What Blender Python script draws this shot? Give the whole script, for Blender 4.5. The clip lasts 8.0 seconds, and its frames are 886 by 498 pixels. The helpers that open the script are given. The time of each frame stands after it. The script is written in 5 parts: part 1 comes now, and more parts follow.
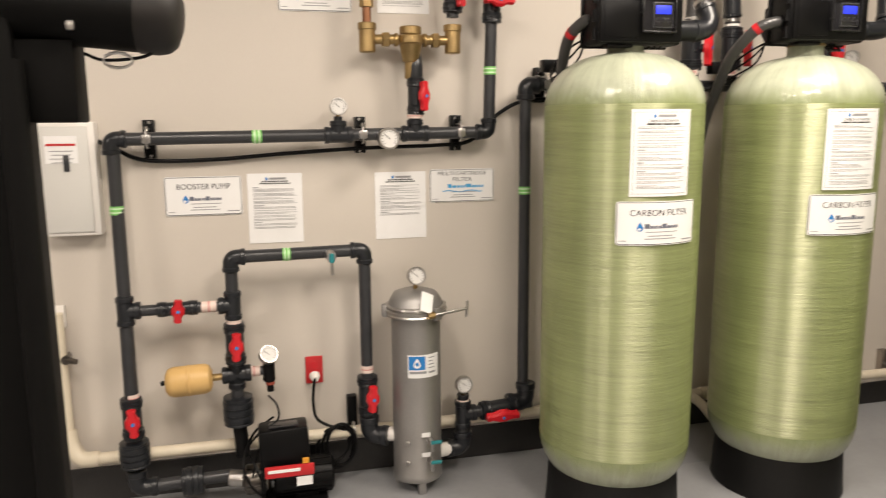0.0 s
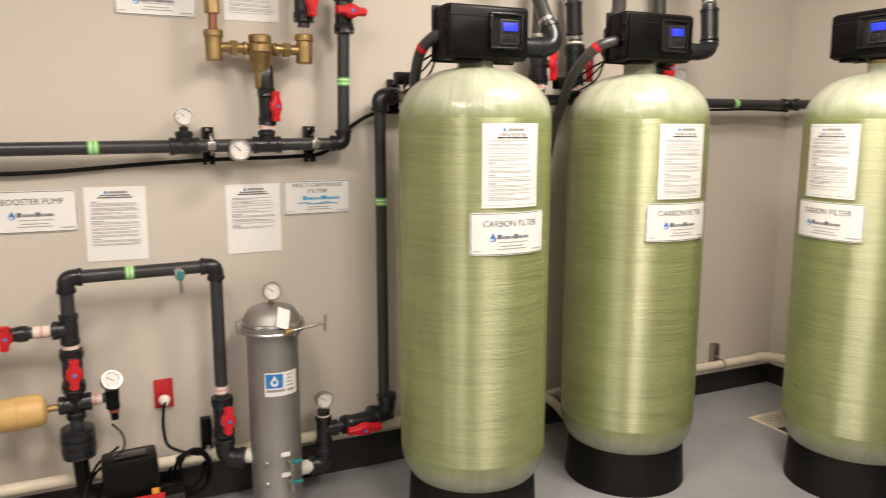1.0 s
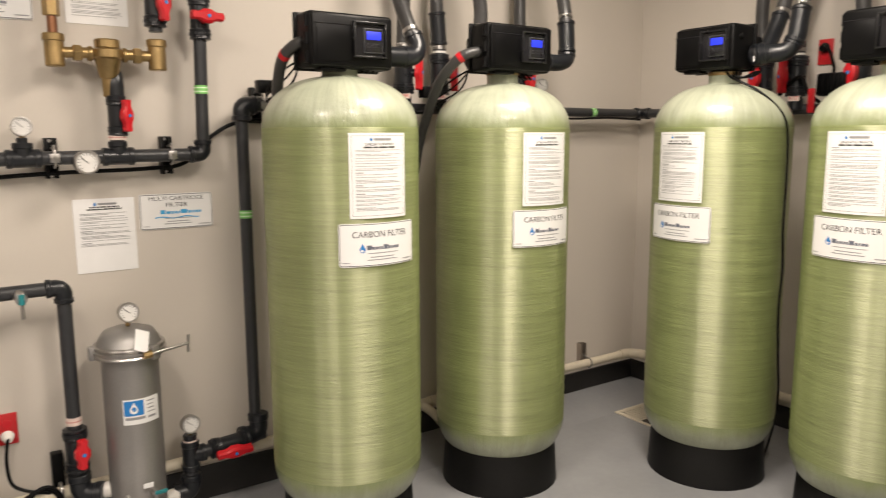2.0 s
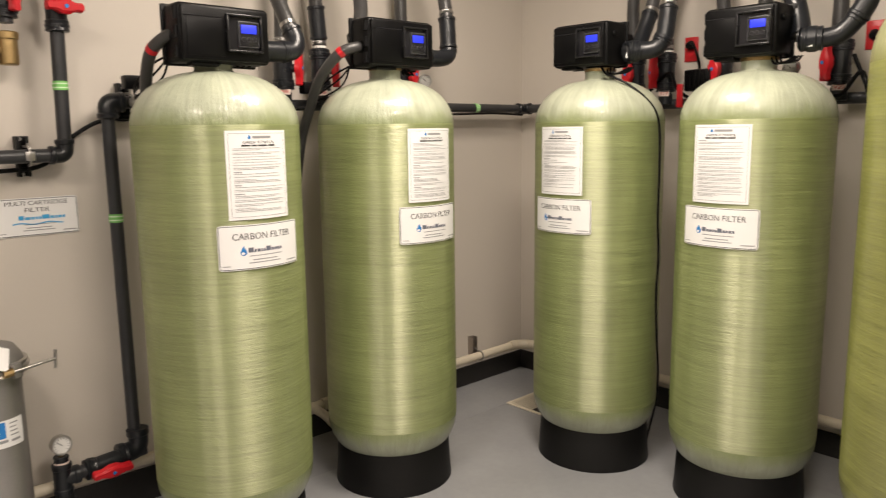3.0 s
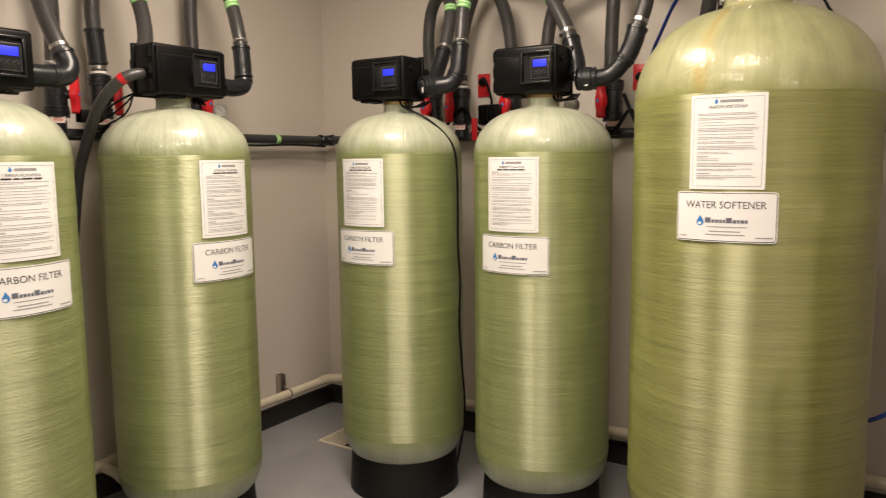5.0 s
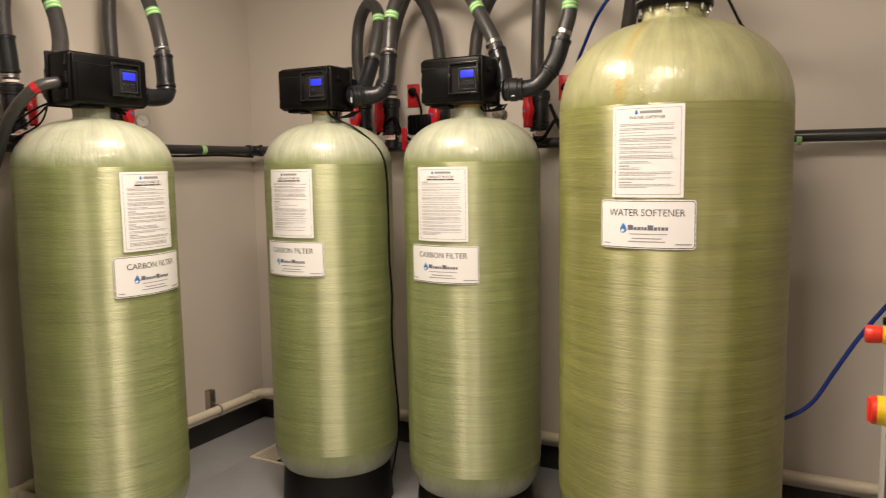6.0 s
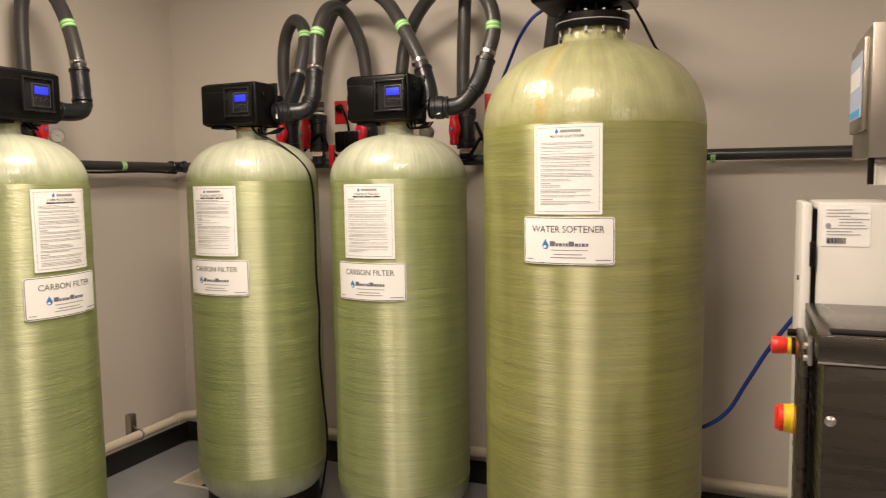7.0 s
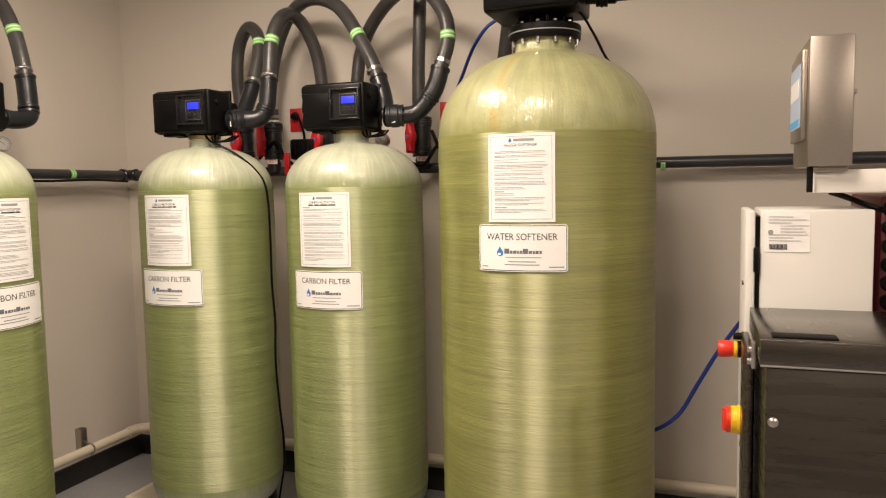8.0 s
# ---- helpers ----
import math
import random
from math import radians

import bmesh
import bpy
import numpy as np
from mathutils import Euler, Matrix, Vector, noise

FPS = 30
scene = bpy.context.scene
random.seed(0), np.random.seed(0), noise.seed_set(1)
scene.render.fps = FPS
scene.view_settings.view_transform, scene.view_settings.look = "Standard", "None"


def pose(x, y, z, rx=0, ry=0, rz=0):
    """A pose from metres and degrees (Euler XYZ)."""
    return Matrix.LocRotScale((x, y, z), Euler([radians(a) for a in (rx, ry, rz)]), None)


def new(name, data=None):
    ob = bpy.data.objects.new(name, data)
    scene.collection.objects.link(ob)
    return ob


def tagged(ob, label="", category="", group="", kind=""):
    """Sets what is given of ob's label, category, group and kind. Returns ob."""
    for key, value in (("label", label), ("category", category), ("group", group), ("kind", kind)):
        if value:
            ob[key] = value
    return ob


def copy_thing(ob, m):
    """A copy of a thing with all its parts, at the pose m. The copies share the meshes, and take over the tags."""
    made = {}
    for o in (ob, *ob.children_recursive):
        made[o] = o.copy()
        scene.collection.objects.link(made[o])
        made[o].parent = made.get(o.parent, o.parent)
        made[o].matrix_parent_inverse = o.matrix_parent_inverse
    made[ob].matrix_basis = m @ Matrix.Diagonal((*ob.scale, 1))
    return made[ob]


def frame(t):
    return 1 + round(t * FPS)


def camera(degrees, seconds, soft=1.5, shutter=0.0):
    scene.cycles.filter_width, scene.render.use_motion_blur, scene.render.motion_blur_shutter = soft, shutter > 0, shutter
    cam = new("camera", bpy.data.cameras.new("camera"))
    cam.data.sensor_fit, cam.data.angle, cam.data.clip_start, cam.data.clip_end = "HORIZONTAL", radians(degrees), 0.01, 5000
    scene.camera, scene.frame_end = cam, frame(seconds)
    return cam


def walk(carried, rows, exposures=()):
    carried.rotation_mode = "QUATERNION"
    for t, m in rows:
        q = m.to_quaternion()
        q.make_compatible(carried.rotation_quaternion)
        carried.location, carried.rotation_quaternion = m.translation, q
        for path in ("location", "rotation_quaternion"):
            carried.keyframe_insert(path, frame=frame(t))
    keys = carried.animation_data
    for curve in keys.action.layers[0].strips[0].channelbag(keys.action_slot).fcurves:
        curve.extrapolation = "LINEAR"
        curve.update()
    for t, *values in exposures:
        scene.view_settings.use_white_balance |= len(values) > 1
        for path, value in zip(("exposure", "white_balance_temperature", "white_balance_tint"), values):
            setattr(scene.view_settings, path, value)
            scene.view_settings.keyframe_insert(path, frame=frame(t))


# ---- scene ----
cam = camera(61.5, 8.0, soft=1.15, shutter=0.5)
ROWS = [
    (0.0, 0.000, 0.000, 1.510, -14.27, -9.68, 0.41),
    (0.5, 0.014, 0.001, 1.528, -19.31, -9.42, 0.23),
    (1.0, 0.026, 0.007, 1.533, -24.85, -9.28, -0.03),
    (1.5, 0.040, 0.013, 1.539, -29.79, -8.87, 0.01),
    (3.0, 0.088, 0.037, 1.542, -43.10, -9.12, 0.73),
    (3.5, 0.105, 0.035, 1.545, -46.33, -9.15, 0.94),
    (4.0, 0.119, 0.032, 1.545, -49.95, -8.64, 0.87),
    (4.5, 0.135, 0.028, 1.545, -54.09, -7.57, 0.62),
    (6.0, 0.157, 0.005, 1.549, -62.38, -6.33, 0.91),
    (6.5, 0.163, -0.010, 1.553, -65.03, -5.66, 0.96),
    (7.0, 0.167, -0.024, 1.555, -67.43, -5.23, 0.87),
    (7.5, 0.165, -0.032, 1.559, -69.33, -4.83, 0.85),
    (8.0, 0.162, -0.040, 1.561, -70.57, -4.79, 1.03),
]
walk(cam, [(t, pose(x, y, z, 90 + pitch, roll, yaw)) for t, x, y, z, yaw, pitch, roll in ROWS],
     exposures=[(0.0, 0.10, 6500, 10), (1.5, 0.01, 6500, 10), (3.5, -0.17, 6650, 11), (4.5, -0.30, 6850, 12), (6.5, -0.34, 7050, 13), (8.0, -0.22, 7100, 14)])

# ---- light: recessed ceiling panels, unseen ----
NORTH, EAST, SOUTH, WEST, CEIL = 3.078, 3.593, -6.4, -6.4, 2.95
world = bpy.data.worlds.new("world")
scene.world = world
world.use_nodes = True
world.node_tree.nodes["Background"].inputs[0].default_value = (0.5, 0.45, 0.4, 1)
world.node_tree.nodes["Background"].inputs[1].default_value = 0.05
# some follow the streaks on the tanks, some are added to brighten walls
LAMPS = [(1.15, 0.45), (1.95, 1.6), (-0.4, 1.05), (-0.6, -2.4), (-2.9, 0.6), (-2.9, -2.6), (0.9, -4.8)]
for x, y in LAMPS:
    lamp = bpy.data.lights.new("panel_light", "AREA")
    lamp.shape, lamp.size, lamp.size_y = "RECTANGLE", 0.56, 0.56
    lamp.energy, lamp.color = 54.0, (1.0, 0.88, 0.76)
    lo = new("panel_light", lamp)
    lo.matrix_world = pose(x, y, CEIL - 0.03, 0, 0, 0)


# ---- materials ----
def material(name, color, rough=0.5, metal=0.0, var=0.12, scale=6.0, bump=0.1, bscale=60.0, stretch=(1, 1, 1), coat=0.0, spec=0.5, island=False):
    """Principled surface with colour variation at two scales, uneven gloss and fine relief."""
    m = bpy.data.materials.new(name)
    m.use_nodes = True
    n, l = m.node_tree.nodes, m.node_tree.links
    p = n["Principled BSDF"]
    tc = n.new("ShaderNodeTexCoord")
    mp = n.new("ShaderNodeMapping")
    mp.inputs["Scale"].default_value = stretch
    l.new(tc.outputs["Object"], mp.inputs["Vector"])
    big, fine = n.new("ShaderNodeTexNoise"), n.new("ShaderNodeTexNoise")
    big.inputs["Scale"].default_value, big.inputs["Detail"].default_value = scale, 4
    fine.inputs["Scale"].default_value, fine.inputs["Detail"].default_value = bscale, 3
    l.new(mp.outputs[0], big.inputs["Vector"])
    l.new(mp.outputs[0], fine.inputs["Vector"])
    mix = n.new("ShaderNodeMath")
    mix.operation = "MULTIPLY_ADD"
    mix.inputs[1].default_value = 0.35
    l.new(fine.outputs["Fac"], mix.inputs[0])
    l.new(big.outputs["Fac"], mix.inputs[2])
    ramp = n.new("ShaderNodeValToRGB")
    c = Vector(color[:3])
    lo_c, hi_c = c * (1 - var), c * (1 + var)
    ramp.color_ramp.elements[0].position, ramp.color_ramp.elements[1].position = 0.4, 0.95
    ramp.color_ramp.elements[0].color, ramp.color_ramp.elements[1].color = (*lo_c, 1), (*[min(v, 1) for v in hi_c], 1)
    l.new(mix.outputs[0], ramp.inputs[0])
    l.new(ramp.outputs[0], p.inputs["Base Color"])
    rr = n.new("ShaderNodeMapRange")
    rr.inputs[3].default_value, rr.inputs[4].default_value = max(rough - 0.08, 0.02), min(rough + 0.1, 1)
    l.new(big.outputs["Fac"], rr.inputs[0])
    l.new(rr.outputs[0], p.inputs["Roughness"])
    p.inputs["Metallic"].default_value = metal
    p.inputs["Coat Weight"].default_value = coat
    p.inputs["Specular IOR Level"].default_value = spec
    if bump:
        b = n.new("ShaderNodeBump")
        b.inputs["Strength"].default_value, b.inputs["Distance"].default_value = bump, 0.003
        l.new(fine.outputs["Fac"], b.inputs["Height"])
        l.new(b.outputs[0], p.inputs["Normal"])
    return m


def fibreglass(name, wound, tone, seed, edge=None, hoop=None, stain=None):
    """Resin over green glass fibre: wound = hoop strands on the straight shell, else strands running up the dome.
    edge = (height, +1 or -1): where the hoops give out raggedly into the dome, whose shell tone is hoop. stain = angle of an amber resin run."""
    m = bpy.data.materials.new(name)
    m.use_nodes = True
    n, l = m.node_tree.nodes, m.node_tree.links
    p = n["Principled BSDF"]
    tc, sep = n.new("ShaderNodeTexCoord"), n.new("ShaderNodeSeparateXYZ")
    l.new(tc.outputs["Object"], sep.inputs[0])

    def calc(op, *args):
        node = n.new("ShaderNodeMath")
        node.operation = op
        for i, v in enumerate(args):
            if isinstance(v, (int, float)):
                node.inputs[i].default_value = v
            else:
                l.new(v, node.inputs[i])
        return node.outputs[0]

    ang = calc("ARCTAN2", sep.outputs["Y"], sep.outputs["X"])
    comb = n.new("ShaderNodeCombineXYZ")
    l.new(calc("COSINE", ang), comb.inputs["X"])
    l.new(calc("SINE", ang), comb.inputs["Y"])
    l.new(sep.outputs["Z"], comb.inputs["Z"])

    def noise(scale, detail=3.0, shift_=0.0, source=None, warp=0.0):
        mp, t = n.new("ShaderNodeMapping"), n.new("ShaderNodeTexNoise")
        mp.inputs["Scale"].default_value = scale
        mp.inputs["Location"].default_value = (seed + shift_, seed - shift_, seed + 2 * shift_)
        l.new(source or comb.outputs[0], mp.inputs["Vector"])
        l.new(mp.outputs[0], t.inputs["Vector"])
        t.inputs["Scale"].default_value, t.inputs["Detail"].default_value, t.inputs["Distortion"].default_value = 1.0, detail, warp
        return t.outputs["Fac"]

    def tint(fac, lo, hi, p0, p1):
        ramp = n.new("ShaderNodeValToRGB")
        e = ramp.color_ramp.elements
        e[0].position, e[1].position = p0, p1
        e[0].color, e[1].color = (*[min(v, 1) for v in Vector(tone) * lo], 1), (*[min(v, 1) for v in Vector(tone) * hi], 1)
        l.new(fac, ramp.inputs[0])
        return ramp.outputs[0]

    def blend(fac, c0, c1):
        mx = n.new("ShaderNodeMix")
        mx.data_type = "RGBA"
        l.new(fac, mx.inputs["Factor"])
        for c, sock in ((c0, mx.inputs["A"]), (c1, mx.inputs["B"])):
            if isinstance(c, tuple):
                sock.default_value = (*c, 1)
            else:
                l.new(c, sock)
        return mx.outputs["Result"]

    bump = n.new("ShaderNodeBump")
    if wound:
        fibre, dash = noise((1.8, 1.8, 150), 3), noise((13, 13, 150), 3, 3.1)
        band, blotch = noise((0.35, 0.35, 34), 1, 5.7), noise((2.2, 2.2, 3.5), 3, 8.3, warp=0.6)
        mix = calc("MULTIPLY_ADD", fibre, 0.55, calc("MULTIPLY_ADD", dash, 0.30, calc("MULTIPLY_ADD", band, 0.35, calc("MULTIPLY", blotch, 0.35))))
        l.new(tint(mix, 0.70, 1.28, 0.59, 0.98), p.inputs["Base Color"])
        height = calc("MULTIPLY_ADD", dash, 0.8, calc("MULTIPLY_ADD", fibre, 0.6, calc("MULTIPLY", band, 0.8)))
        bump.inputs["Strength"].default_value, bump.inputs["Distance"].default_value = 1.0, 0.0014
        rr = n.new("ShaderNodeMapRange")
        rr.inputs[1].default_value, rr.inputs[2].default_value = 0.3, 0.7
        rr.inputs[3].default_value, rr.inputs[4].default_value = 0.34, 0.64
        l.new(dash, rr.inputs[0])
        l.new(rr.outputs[0], p.inputs["Roughness"])
        tg = n.new("ShaderNodeTangent")
        tg.direction_type, tg.axis = "RADIAL", "Z"
        l.new(tg.outputs[0], p.inputs["Tangent"])
        p.inputs["Anisotropic"].default_value = 1.0
        p.inputs["Anisotropic Rotation"].default_value = 0.25
        p.inputs["Specular IOR Level"].default_value, p.inputs["IOR"].default_value = 1.0, 2.05
        p.inputs["Specular Tint"].default_value = (1.0, 0.98, 0.74, 1)
    else:
        strand, fine = noise((4.5, 4.5, 4), 5, warp=0.9), noise((24, 24, 9), 3, 4.2, warp=0.6)
        grit = noise((75, 75, 75), 2, 2.4, tc.outputs["Object"])
        cloud = noise((7, 7, 9), 4, 6.6, tc.outputs["Object"], 0.9)
        mix = calc("MULTIPLY_ADD", strand, 0.5, calc("MULTIPLY_ADD", fine, 0.25, calc("MULTIPLY", cloud, 0.35)))
        color = tint(mix, 0.78, 1.18, 0.42, 0.72)
        if stain is not None:
            off = calc("ABSOLUTE", calc("SUBTRACT", calc("MULTIPLY_ADD", strand, 0.16, ang), stain + 0.08))
            run_ = calc("MULTIPLY", calc("SUBTRACT", 1.0, calc("SMOOTH_MIN", calc("MULTIPLY", off, 13.0), 1.0, 0.2)), cloud)
            color = blend(calc("MAXIMUM", run_, 0.0), color, (0.42, 0.27, 0.05))
        if edge:
            rag = noise((5, 5, 8), 4, 9.4)
            reach = calc("MULTIPLY_ADD", rag, -0.075, calc("MULTIPLY", calc("SUBTRACT", sep.outputs["Z"], edge[0]), edge[1]))
            fade = n.new("ShaderNodeMapRange")
            fade.interpolation_type = "SMOOTHSTEP"
            fade.inputs[1].default_value, fade.inputs[2].default_value = -0.055, 0.045
            l.new(reach, fade.inputs[0])
            color = blend(fade.outputs[0], hoop, color)
        l.new(color, p.inputs["Base Color"])
        height = calc("MULTIPLY_ADD", strand, 0.5, calc("MULTIPLY_ADD", fine, 0.28, calc("MULTIPLY_ADD", grit, 0.16, calc("MULTIPLY", cloud, 0.5))))
        bump.inputs["Strength"].default_value, bump.inputs["Distance"].default_value = 0.75, 0.008
        p.inputs["Roughness"].default_value = 0.42
        p.inputs["Coat Weight"].default_value, p.inputs["Coat Roughness"].default_value = 0.55, 0.07
    l.new(height, bump.inputs["Height"])
    l.new(bump.outputs[0], p.inputs["Normal"])
    l.new(bump.outputs[0], p.inputs["Coat Normal"])
    return m


WALL = material("painted_plaster", (0.60, 0.55, 0.49), 0.6, var=0.03, scale=1.5, bump=0.12, bscale=180)
CEILING = material("ceiling_tile", (0.75, 0.73, 0.70), 0.9, var=0.05, scale=20, bump=0.3, bscale=250)
FLOOR = material("grey_epoxy", (0.27, 0.275, 0.285), 0.3, var=0.12, scale=2.5, bump=0.06, bscale=35)
RUBBER = material("black_rubber", (0.008, 0.0078, 0.0078), 0.45, var=0.3, scale=3, bump=0.1, spec=0.18)
BEZEL = material("glossy_black_bezel", (0.011, 0.011, 0.012), 0.26, var=0.2, scale=9, bump=0.03, spec=0.45)
COVE = material("dark_rubber_cove", (0.026, 0.0245, 0.0235), 0.38, var=0.35, scale=4, bump=0.12, spec=0.4)
BLACK = material("black_plastic", (0.0035, 0.0035, 0.0038), 0.36, var=0.25, scale=9, bump=0.15, bscale=300, spec=0.16)
DARK = material("black_gloss", (0.012, 0.012, 0.014), 0.2, var=0.2, scale=9, bump=0.02)
PVC = material("grey_pvc", (0.030, 0.031, 0.034), 0.33, var=0.16, scale=7, bump=0.05)
FITTING = material("dark_pvc_fitting", (0.011, 0.0125, 0.0155), 0.30, var=0.18, scale=9, bump=0.06)
HOSE = material("grey_hose", (0.046, 0.045, 0.045), 0.33, var=0.18, scale=8, bump=0.35, bscale=90, stretch=(1, 1, 1))
CREAM = material("cream_pvc", (0.68, 0.61, 0.48), 0.4, var=0.08, scale=5, bump=0.05)
WHITE = material("white_plastic", (0.78, 0.75, 0.71), 0.4, var=0.04, scale=6, bump=0.04)
PAPER = material("white_paper", (0.83, 0.825, 0.82), 0.55, var=0.03, scale=8, bump=0.08, bscale=40)
PLATE = material("engraved_white_sign", (0.83, 0.825, 0.82), 0.35, var=0.02, scale=8, bump=0.02)
INK = material("black_ink", (0.03, 0.03, 0.032), 0.6, var=0.1, bump=0)
GREYINK = material("grey_print", (0.30, 0.30, 0.31), 0.6, var=0.1, bump=0)
FINEPRINT = material("fine_print", (0.36, 0.36, 0.37), 0.6, var=0.1, bump=0)
KEYLINE = material("keypad_line", (0.09, 0.09, 0.095), 0.5, var=0.1, bump=0)
NAVYINK = material("navy_print", (0.13, 0.14, 0.18), 0.6, var=0.1, bump=0)
BLUEINK = material("blue_print", (0.02, 0.20, 0.55), 0.5, var=0.1, bump=0)
SKYINK = material("sky_blue_print", (0.05, 0.36, 0.68), 0.5, var=0.1, bump=0)
RED = material("red_handle", (0.55, 0.012, 0.020), 0.35, var=0.12, scale=12, bump=0.05)
REDPLATE = material("red_cover_plate", (0.50, 0.018, 0.022), 0.4, var=0.08, scale=10, bump=0.03)
BRASS = material("brass", (0.38, 0.265, 0.12), 0.36, 0.9, var=0.2, scale=14, bump=0.25, bscale=120)
# lid steel lighter: the wall mirrored in it is put into the colour
LIT_LIDSTEEL = material("steel_lid_light_reflection", (0.19, 0.172, 0.155), 0.24, 1.0, var=0.2, scale=5, bump=0.02, bscale=60, stretch=(1, 8, 1))
# steel darkened: the dark room it mirrors is put into the colour
DIM_STEEL = material("brushed_steel_dark_reflection", (0.125, 0.112, 0.10), 0.27, 1.0, var=0.12, scale=3, bump=0.02, bscale=60, stretch=(1, 1, 14))
PANEL = material("satin_steel_box", (0.40, 0.36, 0.32), 0.36, 0.9, var=0.1, scale=4, bump=0.06, bscale=120)
BRIGHT = material("bright_metal", (0.50, 0.485, 0.47), 0.3, 1.0, var=0.08, scale=14, bump=0.05)
VESSEL = material("cast_steel_vessel", (0.34, 0.33, 0.32), 0.45, 0.75, var=0.1, scale=6, bump=0.15, bscale=140)
TAN = material("tan_paint", (0.62, 0.40, 0.15), 0.4, var=0.06, scale=8, bump=0.04)
GREEN = material("green_tape", (0.20, 0.55, 0.14), 0.5, var=0.1, scale=30, bump=0)
FLAT = material("flat_black_paint", (0.004, 0.0038, 0.0036), 0.6, var=0.3, scale=5, bump=0.1, spec=0.12)
CAPGREY = material("dark_grey_cap", (0.016, 0.014, 0.013), 0.5, var=0.25, scale=9, bump=0.1, spec=0.3)
TAGPRINT = material("red_tag_print", (0.62, 0.28, 0.25), 0.5, var=0.05, bump=0)
PINK = material("valve_tag", (0.75, 0.60, 0.54), 0.5, var=0.05, bump=0)
YELLOW = material("yellow_plastic", (0.75, 0.48, 0.02), 0.35, var=0.06, bump=0.03)
ORANGE = material("red_plastic", (0.70, 0.035, 0.018), 0.35, var=0.08, bump=0.03)
BLUE = material("blue_tube", (0.010, 0.035, 0.22), 0.3, var=0.12, bump=0.02)
MAROON = material("maroon_paint", (0.16, 0.012, 0.018), 0.35, var=0.15, bump=0.05)
POWDER = material("white_powder_coat", (0.62, 0.61, 0.58), 0.42, var=0.03, scale=4, bump=0.1, bscale=350)
GLASS = material("gauge_face", (0.75, 0.74, 0.72), 0.1, var=0.04, bump=0, coat=1.0)
GREEN_HOOP, OLIVE_HOOP = (0.215, 0.255, 0.105), (0.228, 0.238, 0.072)
SHELL = fibreglass("wound_fibreglass", True, GREEN_HOOP, 0.0)
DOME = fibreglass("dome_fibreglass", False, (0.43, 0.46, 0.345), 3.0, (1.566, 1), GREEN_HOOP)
# lower domes get the dome fibreglass in a darker tone
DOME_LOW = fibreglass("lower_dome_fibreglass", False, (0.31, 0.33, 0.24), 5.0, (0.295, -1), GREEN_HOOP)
SHELL_BIG = fibreglass("wound_fibreglass_softener", True, OLIVE_HOOP, 7.0)
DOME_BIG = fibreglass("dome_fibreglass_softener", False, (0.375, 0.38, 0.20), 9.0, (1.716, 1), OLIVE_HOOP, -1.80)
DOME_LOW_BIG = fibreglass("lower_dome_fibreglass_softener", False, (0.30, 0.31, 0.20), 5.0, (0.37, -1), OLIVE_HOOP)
LCD = bpy.data.materials.new("lit_display")
LCD.use_nodes = True
LCD.node_tree.nodes["Principled BSDF"].inputs["Base Color"].default_value = (0.01, 0.02, 0.3, 1)
LCD.node_tree.nodes["Principled BSDF"].inputs["Emission Color"].default_value = (0.02, 0.04, 1.0, 1)
LCD.node_tree.nodes["Principled BSDF"].inputs["Emission Strength"].default_value = 0.9
SCREEN = bpy.data.materials.new("lit_touch_screen")
SCREEN.use_nodes = True
SCREEN.node_tree.nodes["Principled BSDF"].inputs["Base Color"].default_value = (0.2, 0.22, 0.25, 1)
SCREEN.node_tree.nodes["Principled BSDF"].inputs["Emission Color"].default_value = (0.45, 0.52, 0.62, 1)
SCREEN.node_tree.nodes["Principled BSDF"].inputs["Emission Strength"].default_value = 0.5


# ---- mesh helpers ----
def thing(name, at, label, category, group="", kind="", rz=0):
    ob = new(name)
    ob.matrix_world = pose(*at, 0, 0, rz)
    ob.empty_display_size = 0.1
    return tagged(ob, label, category, group, kind)


def part(name, bm, mat, parent=None, label="", smooth=True, sharp=40):
    """Links bm, given in the parent's own coordinates, as one mesh object under it."""
    bmesh.ops.recalc_face_normals(bm, faces=bm.faces)
    me = bpy.data.meshes.new(name)
    bm.to_mesh(me)
    bm.free()
    me.materials.append(mat)
    if smooth:
        me.polygons.foreach_set("use_smooth", [True] * len(me.polygons))
        me.set_sharp_from_angle(angle=radians(sharp))
    ob = new(name, me)
    if parent:
        ob.parent = parent
    if label:
        ob["label"] = label
    return ob


def box(bm, c, s, bevel=0.0, m=None, seg=2):
    r = bmesh.ops.create_cube(bm, size=1.0)["verts"]
    bmesh.ops.scale(bm, vec=s, verts=r)
    bmesh.ops.translate(bm, vec=c, verts=r)
    if bevel:
        es = list({e for v in r for e in v.link_edges})
        out = bmesh.ops.bevel(bm, geom=es, offset=bevel, segments=seg, affect="EDGES", profile=0.5)
        r = list({v for f in out["faces"] for v in f.verts} | {v for v in r if v.is_valid})
    if m is not None:
        bmesh.ops.transform(bm, matrix=m, verts=r)
    return bm


